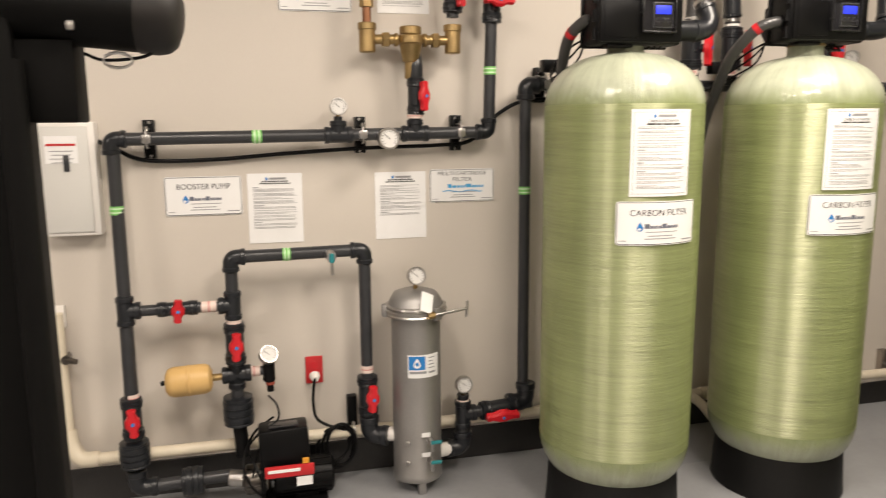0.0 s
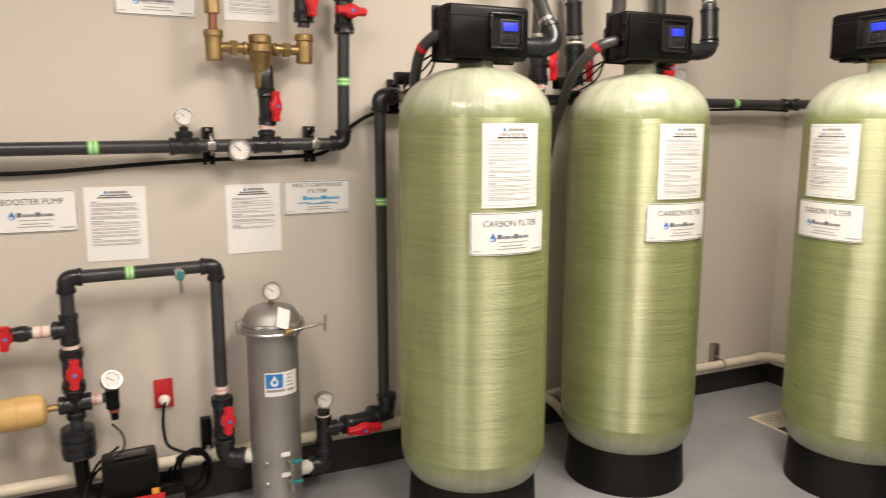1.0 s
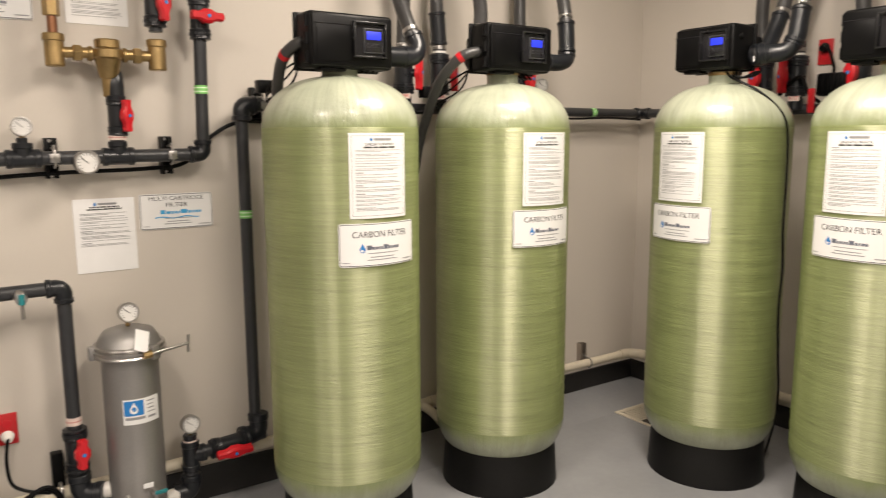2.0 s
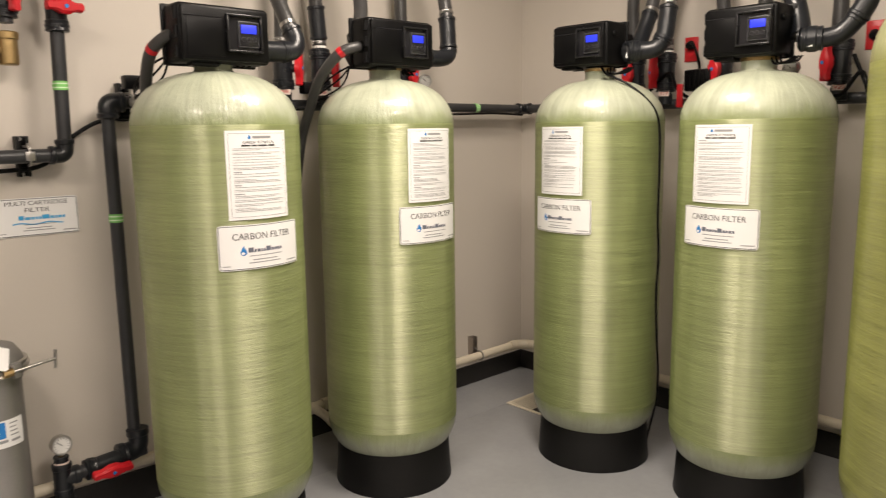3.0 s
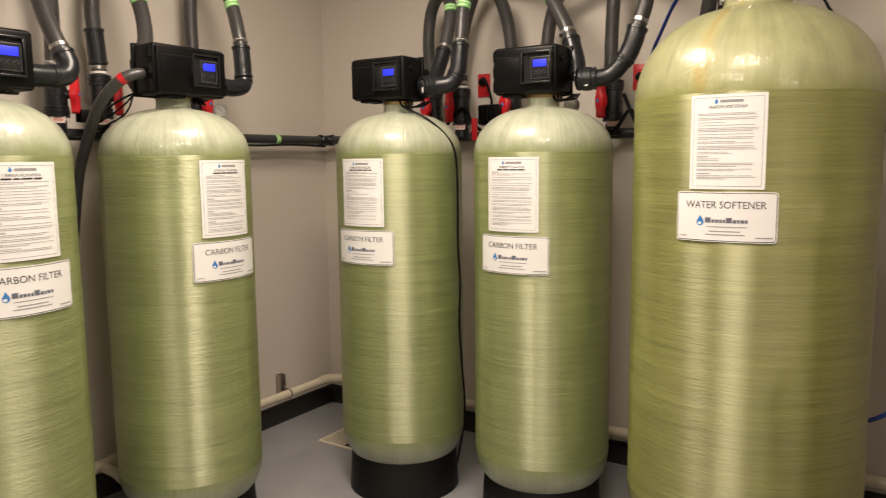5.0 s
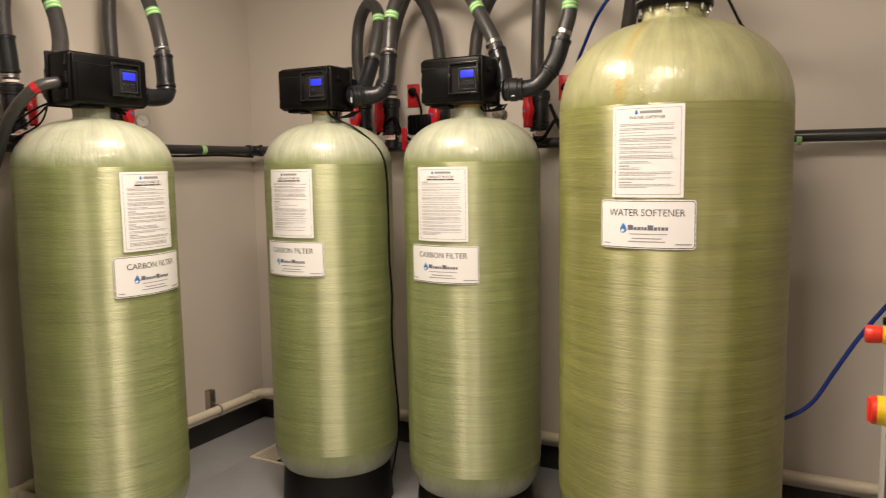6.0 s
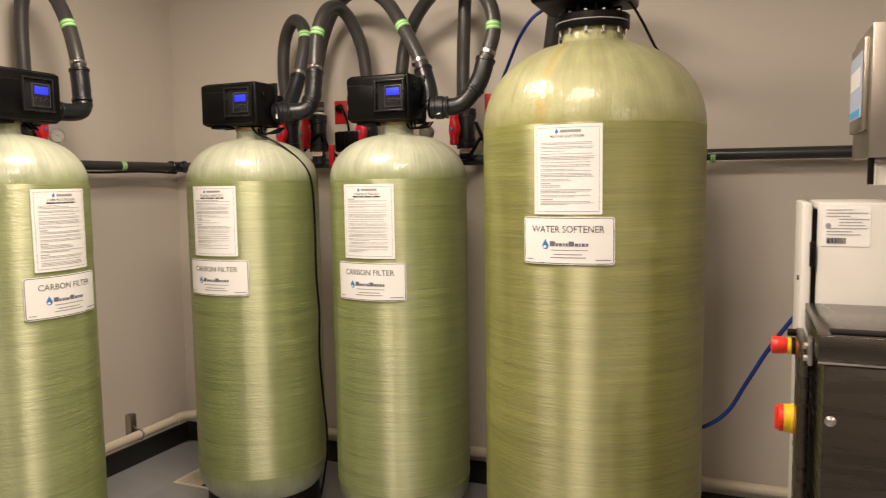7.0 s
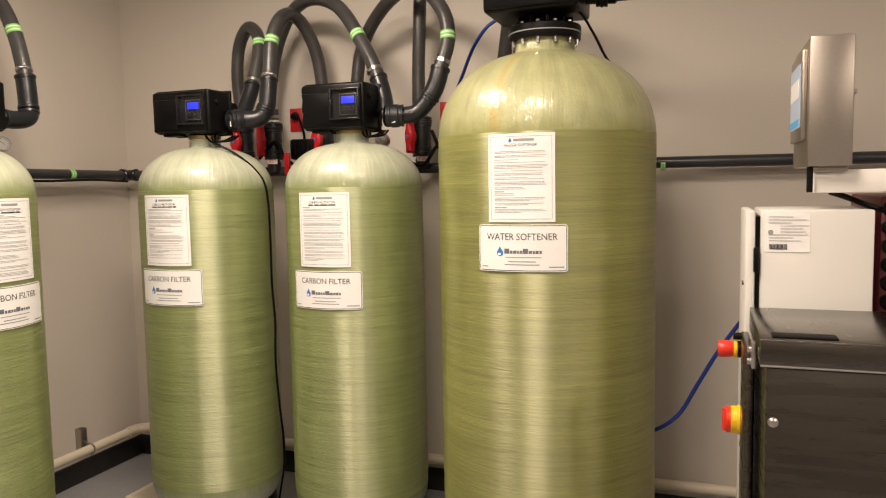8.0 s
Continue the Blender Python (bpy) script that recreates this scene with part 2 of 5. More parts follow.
def lathe(bm, prof, seg=48, m=None):
    """Turns (radius, height) pairs about z; radius 0 closes an end."""
    rings = []
    for r, z in prof:
        if r <= 1e-6:
            rings.append([bm.verts.new((0, 0, z))])
        else:
            rings.append([bm.verts.new((r * math.cos(2 * math.pi * i / seg), r * math.sin(2 * math.pi * i / seg), z)) for i in range(seg)])
    for a, b in zip(rings, rings[1:]):
        for i in range(seg):
            j = (i + 1) % seg
            if len(a) == 1 and len(b) == 1:
                continue
            if len(a) == 1:
                bm.faces.new((a[0], b[i], b[j]))
            elif len(b) == 1:
                bm.faces.new((a[i], b[0], a[j]))
            else:
                bm.faces.new((a[i], b[i], b[j], a[j]))
    if m is not None:
        bmesh.ops.transform(bm, matrix=m, verts=[v for r in rings for v in r])
    return bm


def along(p0, p1):
    """Pose whose z axis runs from p0 to p1, with the length."""
    p0, p1 = Vector(p0), Vector(p1)
    d = p1 - p0
    return Matrix.Translation(p0) @ d.to_track_quat("Z", "Y").to_matrix().to_4x4(), d.length


def rod(bm, p0, p1, r, r2=None, seg=20, edge=0.0):
    m, h = along(p0, p1)
    r2 = r if r2 is None else r2
    if edge:
        prof = [(0, 0), (r - edge, 0), (r, edge), (r2, h - edge), (r2 - edge, h), (0, h)]
    else:
        prof = [(0, 0), (r, 0), (r2, h), (0, h)]
    return lathe(bm, prof, seg, m)


def smooth_path(pts, n=10):
    """A rounded line through the points."""
    pts = [Vector(p) for p in pts]
    q = [pts[0] * 2 - pts[1]] + pts + [pts[-1] * 2 - pts[-2]]
    out = []
    for i in range(1, len(q) - 2):
        for k in range(n):
            t = k / n
            a, b, c, d = q[i - 1], q[i], q[i + 1], q[i + 2]
            out.append(0.5 * (2 * b + (c - a) * t + (2 * a - 5 * b + 4 * c - d) * t * t + (3 * b - a - 3 * c + d) * t ** 3))
    return out + [pts[-1]]


def bent(pts, rad, n=6):
    """A straight-run line whose corners are rounded with radius rad."""
    pts = [Vector(p) for p in pts]
    out = [pts[0]]
    for a, b, c in zip(pts, pts[1:], pts[2:]):
        u, v = (a - b), (c - b)
        k = min(rad, u.length * 0.49, v.length * 0.49)
        s, e = b + u.normalized() * k, b + v.normalized() * k
        for i in range(n + 1):
            t = i / n
            out.append(s * (1 - t) ** 2 + b * 2 * t * (1 - t) + e * t * t)
    return out + [pts[-1]]


def sweep(bm, pts, r, seg=16, ribs=0.0):
    """A round tube along the points; r may be a list."""
    pts = [Vector(p) for p in pts]
    rings, up = [], None
    for i, p in enumerate(pts):
        d = (pts[min(i + 1, len(pts) - 1)] - pts[max(i - 1, 0)]).normalized()
        if up is None:
            up = d.orthogonal().normalized()
        up = (up - d * up.dot(d)).normalized()
        s = d.cross(up)
        rr = (r[i] if isinstance(r, (list, tuple)) else r) * (1 + (ribs if i % 2 else -ribs))
        rings.append([bm.verts.new(p + (up * math.cos(2 * math.pi * k / seg) + s * math.sin(2 * math.pi * k / seg)) * rr) for k in range(seg)])
    for a, b in zip(rings, rings[1:]):
        for k in range(seg):
            bm.faces.new((a[k], a[(k + 1) % seg], b[(k + 1) % seg], b[k]))
    bm.faces.new(rings[0][::-1])
    bm.faces.new(rings[-1])
    return bm


def B():
    return bmesh.new()


# ---- the room ----
def slab(name, lo, hi, mat, label, category="", bevel=0.0):
    c = [(a + b) / 2 for a, b in zip(lo, hi)]
    ob = part(name, box(B(), (0, 0, 0), [b - a for a, b in zip(lo, hi)], bevel), mat, smooth=False)
    ob.location = c
    return tagged(ob, label, category or name.split("_")[0], kind="structure")


slab("floor", (WEST - 0.2, SOUTH - 0.2, -0.15), (EAST + 0.2, NORTH + 0.2, 0), FLOOR, "glossy grey epoxy floor of the water room", "floor")
slab("wall_north", (WEST - 0.2, NORTH, 0), (EAST + 0.2, NORTH + 0.15, CEIL), WALL, "smooth beige painted plaster wall", "wall")
slab("wall_east", (EAST, SOUTH - 0.2, 0), (EAST + 0.15, NORTH, CEIL), WALL, "smooth beige painted plaster wall", "wall")
# south and west walls are unseen, set far back so less light bounces
slab("wall_south", (WEST - 0.2, SOUTH - 0.15, 0), (EAST, SOUTH, CEIL), WALL, "smooth beige painted plaster wall", "wall")
slab("wall_west", (WEST - 0.15, SOUTH, 0), (WEST, NORTH, CEIL), WALL, "smooth beige painted plaster wall", "wall")
# unseen ceiling, its height chosen to even the light down the walls
slab("ceiling", (WEST - 0.2, SOUTH - 0.2, CEIL), (EAST + 0.2, NORTH + 0.2, CEIL + 0.1), CEILING, "unseen white suspended ceiling of mineral tiles, height set for the light", "ceiling")
for lo, hi in [((WEST, NORTH - 0.012, 0), (EAST, NORTH - 0.001, 0.148)), ((EAST - 0.012, SOUTH, 0), (EAST - 0.001, NORTH - 0.012, 0.148))]:
    slab("baseboard", lo, hi, COVE, "black rubber cove base along the wall", "baseboard", 0.003)

# the floor rises a little towards the walls behind the tanks
for name, pts in (("floor_rise", [((1.75, NORTH - 0.013), 0.034), ((EAST - 0.013, NORTH - 0.013), 0.034), ((EAST - 0.31, NORTH - 0.33), -0.0006), ((1.75, NORTH - 0.33), -0.0006)]),
                  ("floor_rise", [((EAST - 0.013, NORTH - 0.013), 0.034), ((EAST - 0.013, SOUTH), 0.034), ((EAST - 0.31, SOUTH), -0.0006), ((EAST - 0.31, NORTH - 0.33), -0.0006)])):
    bm = B()
    top = [bm.verts.new((*p, z)) for p, z in pts]
    low = [bm.verts.new((*p, -0.002)) for p, z in pts]
    bm.faces.new(top)
    bm.faces.new(low[::-1])
    for i in range(4):
        j = (i + 1) % 4
        bm.faces.new((top[i], low[i], low[j], top[j]))
    tagged(part(name, bm, FLOOR, smooth=False), "grey epoxy floor sloping up to the wall", "floor", kind="structure")


# ---- writing and labels ----
def letters(text, height, width=None):
    """Mesh of a word in the built-in font, centred, in the xz plane (x to the right, z up)."""
    cu = bpy.data.curves.new("letters", "FONT")
    cu.body, cu.align_x, cu.align_y, cu.size, cu.resolution_u = text, "CENTER", "CENTER", height * 1.38, 3
    ob = new("letters", cu)
    bpy.context.view_layer.update()
    me = bpy.data.meshes.new_from_object(ob.evaluated_get(bpy.context.evaluated_depsgraph_get()))
    bpy.data.objects.remove(ob)
    bm = B()
    bm.from_mesh(me)
    bpy.data.meshes.remove(me)
    if width:
        xs = [v.co.x for v in bm.verts]
        k = width / (max(xs) - min(xs))
        for v in bm.verts:
            v.co.x *= k
    for v in bm.verts:
        v.co = Vector((v.co.x, 0, v.co.y))
    bmesh.ops.subdivide_edges(bm, edges=[e for e in bm.edges if e.calc_length() > 0.02], cuts=2)
    return bm


def rect(bm, u0, u1, v0, v1, n=1):
    """Flat strip in the xz plane, cut into n along x so that it can be bent."""
    lo = [bm.verts.new((u0 + (u1 - u0) * i / n, 0, v0)) for i in range(n + 1)]
    hi = [bm.verts.new((u0 + (u1 - u0) * i / n, 0, v1)) for i in range(n + 1)]
    for i in range(n):
        bm.faces.new((lo[i], lo[i + 1], hi[i + 1], hi[i]))
    return bm


def round_sheet(w, h, rad, n=18):
    """Sheet with rounded corners in the xz plane, cut into columns."""
    bm = B()
    xs = sorted({round(-w / 2 + w * i / n, 5) for i in range(n + 1)} | {round(s * (w / 2 - rad * (1 - math.cos(a))), 5) for s in (-1, 1) for a in (0.4, 0.8, 1.2)})
    cols = []
    for x in xs:
        d = max(abs(x) - (w / 2 - rad), 0)
        top = h / 2 - rad + math.sqrt(max(rad * rad - d * d, 0)) if rad else h / 2
        cols.append((bm.verts.new((x, 0, -top)), bm.verts.new((x, 0, top))))
    for (a, b), (c, d) in zip(cols, cols[1:]):
        bm.faces.new((a, c, d, b))
    return bm


def bend(bm, radius, out):
    """Moves a sheet in the xz plane onto an upright cylinder about z, its front facing -y, out metres off the surface; radius None: flat."""
    for v in bm.verts:
        if radius:
            a = v.co.x / radius
            r = radius + out + v.co.y
            v.co = Vector((r * math.sin(a), -r * math.cos(a), v.co.z))
        else:
            v.co.y -= out
    return bm


def shift(bm, dx, dz, turn=0.0):
    bmesh.ops.transform(bm, matrix=pose(dx, 0, dz, 0, turn, 0), verts=bm.verts)
    return bm


def drop_mark(size):
    """The plain drop shape beside the maker's name."""
    bm = B()
    pts = [(0, 0.6)] + [(0.36 * math.cos(a), 0.36 * math.sin(a) - 0.12) for a in [radians(20 - 22 * k) for k in range(11)]]
    bm.faces.new([bm.verts.new((x * size, 0, z * size)) for x, z in pts])
    return bm


def solid_sheet(bm, t=0.0015):
    r = bmesh.ops.extrude_face_region(bm, geom=list(bm.faces))
    for v in [g for g in r["geom"] if isinstance(g, bmesh.types.BMVert)]:
        v.co.y += t
    return bm


def sign(owner, w, h, words, radius, z, turn=0.0, wave=False, lean=0.0):
    """White sign plate with rounded corners, black outline, words and the maker's mark as plain shapes."""
    def place(bm, out):
        shift(bm, turn, z, lean)
        return bend(bm, radius, out)
    plate = part("name_plate", place(solid_sheet(round_sheet(w, h, 0.010)), 0.0035), PLATE, owner, "white sign plate with rounded corners")
    rim = round_sheet(w - 0.0055, h - 0.0055, 0.009)
    part("outline", place(rim, 0.0056), INK, plate)
    part("face", place(round_sheet(w - 0.0098, h - 0.0098, 0.007), 0.0061), PLATE, plate)
    rows = words if isinstance(words, list) else [words]
    zt = h * (0.235 if len(rows) == 1 else 0.36)
    for word in rows:
        lw = len(word) * h * (0.109 if len(rows) == 1 else 0.10)
        part("lettering", place(shift(letters(word, h * (0.148 if len(rows) == 1 else 0.115), min(lw, w * 0.8)), 0.0, zt), 0.0067), INK, plate)
        zt -= h * 0.18
    zb = -0.07 * h if len(rows) == 1 else -0.12 * h
    if wave:
        bm, x = B(), -w * 0.26
        for k, g in enumerate((0.07, 0.075, 0.04, 0.035, 0.03, 0.10, 0.05, 0.03, 0.05, 0.035)):
            rect(bm, x, x + g * w * 0.92, zb - h * 0.035, zb + h * (0.075 if k in (0, 5) else 0.035), 2)
            x += (g + 0.010) * w * 0.92
        part("maker_mark", place(shift(bm, 0.01, 0.012), 0.0067), SKYINK, plate, "blue maker's mark")
        bm = B()
        edge_ = [(-0.30 + 0.03 * k, -0.14 + 0.022 * math.sin(k * 0.55)) for k in range(21)]
        lo_ = [bm.verts.new((u * w, 0, zb + (v - 0.016) * h + 0.012)) for u, v in edge_]
        hi_ = [bm.verts.new((u * w, 0, zb + (v + 0.016) * h + 0.012)) for u, v in edge_]
        for k in range(20):
            bm.faces.new((lo_[k], lo_[k + 1], hi_[k + 1], hi_[k]))
        part("wave_line", place(bm, 0.0067), SKYINK, plate, "blue wave under the mark")
    else:
        part("maker_mark", place(shift(drop_mark(h * 0.20), -w * 0.235, zb - 0.002), 0.0067), BLUEINK, plate)
        part("mark_highlight", place(shift(round_sheet(h * 0.075, h * 0.055, h * 0.027, 8), -w * 0.235 - h * 0.012, zb - 0.002 - h * 0.045), 0.0071), PLATE, plate, "white curve in the drop")
        bm = B()
        x = -w * 0.185
        for k, g in enumerate((0.10, 0.05, 0.06, 0.04, 0.045, 0.10, 0.06, 0.04, 0.06, 0.045)):
            rect(bm, x, x + g * w * 0.58, zb - h * 0.045, zb + h * (0.06 if k in (0, 5) else 0.02), 2)
            x += (g + 0.012) * w * 0.58
        part("maker_name", place(bm, 0.0067), NAVYINK, plate)["kind"] = "stuff"
    for u0, u1, v0, v1 in ((-0.17, 0.22, -0.205, -0.187), (-0.14, 0.16, -0.297, -0.275), (-0.18, 0.20, -0.362, -0.340), (-0.46, -0.38, -0.407, -0.388), (0.30, 0.46, -0.41, -0.385)):
        part("print_line", place(rect(B(), u0 * w, u1 * w, v0 * h, v1 * h, 10), 0.0067), GREYINK, plate)
    return plate


def notice(owner, w, h, radius, z, turn=0.0, seed=1, frame_line=True, lean=0.0, fill=0.9, heading="", subline=False):
    """Printed instruction sheet: border, heading and many lines of small print as plain bars."""
    rnd = random.Random(seed)

    def place(bm, out):
        shift(bm, turn, z, lean)
        return bend(bm, radius, out)
    sheet = part("notice", place(solid_sheet(round_sheet(w, h, 0.0), 0.0008), 0.0025), PAPER, owner, "printed white instruction sheet")
    bm = B()
    if frame_line:
        a, b, t = w / 2 - 0.009, h / 2 - 0.009, 0.0012
        for u0, u1, v0, v1 in ((-a, a, b - t, b), (-a, a, -b, -b + t), (-a, -a + t, -b, b), (a - t, a, -b, b)):
            rect(bm, u0, u1, v0, v1, 18 if u1 - u0 > 0.1 else 1)
        part("border", place(bm, 0.0042), GREYINK, sheet)
        bm = B()
    for hw, v in ((0.24, 0.385), (0.28, 0.355)):
        x = -hw * w
        while x < hw * w:
            g = rnd.uniform(0.008, 0.02)
            rect(bm, x, min(x + g, hw * w), v * h - 0.0024, v * h + 0.0024, 1)
            x += g + 0.003
    if heading:
        bm.free()
        bm = shift(letters(heading, 0.0092, w * 0.50), 0, h * 0.366)
        x = -w * 0.27
        while subline and x < w * 0.27:
            g = rnd.uniform(0.018, 0.034)
            rect(bm, x, min(x + g, w * 0.27), h * 0.332 - 0.0026, h * 0.332 + 0.0026, 2)
            x += g + 0.004
    part("heading", place(bm, 0.0042), INK, sheet)["kind"] = "stuff"
    bm = B()
    shift(rect(bm, -w * 0.10, w * 0.20, -0.004, 0.004, 4), 0, h * 0.425)
    part("maker_name", place(bm, 0.0042), GREYINK, sheet)
    part("maker_mark", place(shift(drop_mark(0.014), -w * 0.15, h * 0.425), 0.0042), BLUEINK, sheet)
    bm, v = B(), 0.30
    while v > 0.5 - fill:
        if rnd.random() < 0.2:
            rect(bm, -w * 0.40, -w * 0.40 + w * rnd.uniform(0.10, 0.2), v * h - 0.0016, v * h + 0.0016, 1)
            v -= 0.022
        for k in range(rnd.choice((1, 2, 2, 3))):
            end = w * rnd.uniform(0.32, 0.40) if rnd.random() < 0.75 else w * rnd.uniform(-0.1, 0.25)
            x = -w * 0.40
            while x < end - 0.004:
                g = rnd.uniform(0.03, 0.09)
                rect(bm, x, min(x + g, end), v * h - 0.0008, v * h + 0.0008, 8)
                x += g + 0.0015
            v -= 0.0165
        v -= 0.014
    part("small_print", place(bm, 0.0042), FINEPRINT, sheet)["kind"] = "stuff"
    return sheet


# ---- pressure tanks ----
def control_head(tank, z, w=0.33, h=0.19, depth=0.115, front=0.102, dx=0.0, kx=0.07):
    """Black filter valve head: shallow cover with a panel line, recessed keypad with a lit blue display, and the valve body behind; its front faces -y."""
    bm = box(B(), (dx, -front + depth / 2, z), (w, depth, h), 0.014, seg=3)
    head = part("control_head", bm, BLACK, tank, "black plastic control head")
    part("cover", box(B(), (dx - 0.002, -front - 0.006, z - 0.001), (w - 0.014, 0.02, h - 0.014), 0.009), BLACK, head)
    part("cover_panel", box(B(), (dx - w * 0.24, -front - 0.0165, z - 0.012), (w * 0.40, 0.004, h * 0.66), 0.0018), BLACK, head)
    part("valve_body", box(B(), (dx * 0.5, -front + depth + 0.055, z - 0.01), (w * 0.62, 0.13, h * 0.72), 0.014), BLACK, head)
    fx = kx - 0.016
    bm = B()
    for c, sz in (((fx, 0, z + 0.063), (0.132, 0.014, 0.008)), ((fx, 0, z - 0.055), (0.132, 0.014, 0.008)), ((fx - 0.062, 0, z + 0.004), (0.008, 0.014, 0.118)), ((fx + 0.062, 0, z + 0.004), (0.008, 0.014, 0.118))):
        box(bm, (c[0], -front - 0.022, c[2]), (sz[0], 0.020, sz[2]), 0.003)
    part("keypad_frame", bm, BEZEL, head, "raised glossy frame round the keypad")
    part("recess", box(B(), (fx, -front - 0.0165, z + 0.004), (0.118, 0.003, 0.112)), DARK, head, "glossy black recess")
    part("keypad", box(B(), (kx, -front - 0.0195, z + 0.002), (0.078, 0.005, 0.088), 0.0015), PVC, head, "dark grey keypad")
    part("keypad_face", box(B(), (kx, -front - 0.0225, z + 0.002), (0.072, 0.003, 0.082), 0.001), DARK, head)
    part("display", box(B(), (kx, -front - 0.0245, z + 0.020), (0.058, 0.002, 0.029), 0.0005), LCD, head, "lit blue display")
    bm = B()
    for c, sz in (((kx, 0, z + 0.0425), (0.074, 0.001, 0.0012)), ((kx, 0, z - 0.0385), (0.074, 0.001, 0.0012)), ((kx - 0.0365, 0, z + 0.002), (0.0012, 0.001, 0.081)), ((kx + 0.0365, 0, z + 0.002), (0.0012, 0.001, 0.081))):
        box(bm, (c[0], -front - 0.0243, c[2]), sz)
    part("keypad_outline", bm, KEYLINE, head, "thin pale outline of the keypad")
    for k in (-1, 0, 1):
        button = part("button", rod(B(), (kx + k * 0.020, -front - 0.0235, z - 0.014), (kx + k * 0.020, -front - 0.0250, z - 0.014), 0.0078, seg=16), KEYLINE, head, "round button with a pale rim")
        part("button_face", rod(B(), (kx + k * 0.020, -front - 0.0245, z - 0.014), (kx + k * 0.020, -front - 0.0258, z - 0.014), 0.0066, seg=16), DARK, button)
    part("back_flange", box(B(), (dx, -front + depth + 0.004, z), (w + 0.014, 0.014, h + 0.012), 0.006), BLACK, head)
    part("panel_groove", box(B(), (dx - w * 0.25, -front - 0.0188, z + h * 0.27), (w * 0.44, 0.0016, 0.003)), DARK, head)
    part("lower_flap", box(B(), (dx - w * 0.22, -front + 0.03, z - h / 2 - 0.004), (w * 0.3, 0.05, 0.012), 0.003), BLACK, head)
    for k in (-0.32, 0.0, 0.32):
        part("hinge", rod(B(), (dx - w / 2 - 0.002, -front + 0.016, z + k * h - 0.02), (dx - w / 2 - 0.002, -front + 0.016, z + k * h + 0.02), 0.009, seg=10), BLACK, head)
    part("knob", rod(B(), (dx + w / 2 - 0.002, -front + 0.05, z + h * 0.22), (dx + w / 2 + 0.012, -front + 0.05, z + h * 0.22), 0.013, seg=16, edge=0.003), BLACK, head)
    part("collar", rod(B(), (0, 0, 1.78), (0, 0, z - h / 2 + 0.03), 0.060, seg=32, edge=0.003), BLACK, head)
    return head


def pressure_tank(name, at, facing, r, shell_mat, dome_mat, low_mat, z0, z1, zb, zt, base_r, base_h, neck_r, neck_h, label, rnd, dome_e=0.8):
    tank = thing(name, (*at, 0), label, "tank", rz=facing)
    part("base", lathe(B(), [(0, 0.0), (base_r + 0.002, 0.0), (base_r + 0.002, 0.010), (base_r, 0.016), (base_r - 0.010, base_h - 0.008), (base_r - 0.014, base_h), (base_r - 0.022, base_h), (base_r - 0.026, base_h - 0.03), (0, base_h - 0.03)], 64), RUBBER, tank, "black plastic tank base")
    prof = [(r - 0.0005, z0), (r, z0 + 0.004)]
    z = z0 + 0.02
    while z < z1 - 0.02:
        prof.append((r + rnd.uniform(-0.0007, 0.0007), z))
        z += rnd.uniform(0.012, 0.02)
    prof += [(r, z1 - 0.004), (r - 0.0005, z1)]
    part("shell", lathe(B(), prof, 96), shell_mat, tank, sharp=80)
    dome = [(r - 0.0005, z1)]
    for i in range(1, 15):
        a = math.pi / 2 * i / 15
        rr, zz = (r - 0.0005) * math.cos(a) ** dome_e, z1 + (zt - z1) * math.sin(a)
        if rr < neck_r + 0.012:
            break
        dome.append((rr, zz))
    dome += [(neck_r + 0.008, zt - 0.004), (neck_r, zt + 0.004), (neck_r, zt + neck_h), (0, zt + neck_h)]
    part("dome", lathe(B(), dome, 96), dome_mat, tank, "pale translucent fibreglass dome", sharp=80)
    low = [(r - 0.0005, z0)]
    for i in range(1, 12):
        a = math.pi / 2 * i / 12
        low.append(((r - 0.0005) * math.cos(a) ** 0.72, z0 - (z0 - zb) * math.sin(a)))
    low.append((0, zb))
    part("lower_dome", lathe(B(), low, 96), low_mat, tank, "pale fibreglass lower dome, darker than the upper dome", sharp=80)
    return tank


CARBON = [((1.33, 2.538), 0, 0.0), ((2.101, 2.542), 0, 0.0), ((2.939, 2.049), -90, 0.0), ((3.01, 1.361), -90, 0.0)]
R_C, R_S = 0.287, 0.387
rnd = random.Random(4)
tanks = []
for i, (at, facing, _) in enumerate(CARBON):
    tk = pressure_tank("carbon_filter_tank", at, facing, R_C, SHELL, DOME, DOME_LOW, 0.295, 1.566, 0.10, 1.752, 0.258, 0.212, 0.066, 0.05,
                       "tall green wound-fibreglass carbon filter tank on black base", rnd)
    tk["group"] = "carbon filter tanks"
    notice(tk, 0.222, 0.290, R_C, 1.402, 0.0, seed=11 + i, heading="CARBON FILTRATION", subline=True)
    sign(tk, 0.303, 0.150, "CARBON FILTER", R_C, 1.166, 0.0)
    control_head(tk, *((1.868, 0.33, 0.19, 0.115), (1.890, 0.338, 0.19, 0.115), (1.900, 0.285, 0.185, 0.145), (1.895, 0.280, 0.19, 0.145))[i], dx=(0.002, 0.010, -0.038, -0.036)[i], kx=(0.076, 0.079, 0.041, 0.043)[i])
    tanks.append(tk)
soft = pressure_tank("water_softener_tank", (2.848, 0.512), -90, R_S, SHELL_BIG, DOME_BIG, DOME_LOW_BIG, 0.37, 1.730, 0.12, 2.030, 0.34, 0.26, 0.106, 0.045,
                     "very large green wound-fibreglass water softener tank", rnd)
notice(soft, 0.216, 0.279, R_S, 1.584, 0.0, seed=21, heading="WATER SOFTENER")
sign(soft, 0.292, 0.150, "WATER SOFTENER", R_S, 1.362, 0.0)


# ---- plumbing helpers ----
YP, YA, PR = 2.978, 2.93, 0.0245


def V(*a):
    return Vector(a)


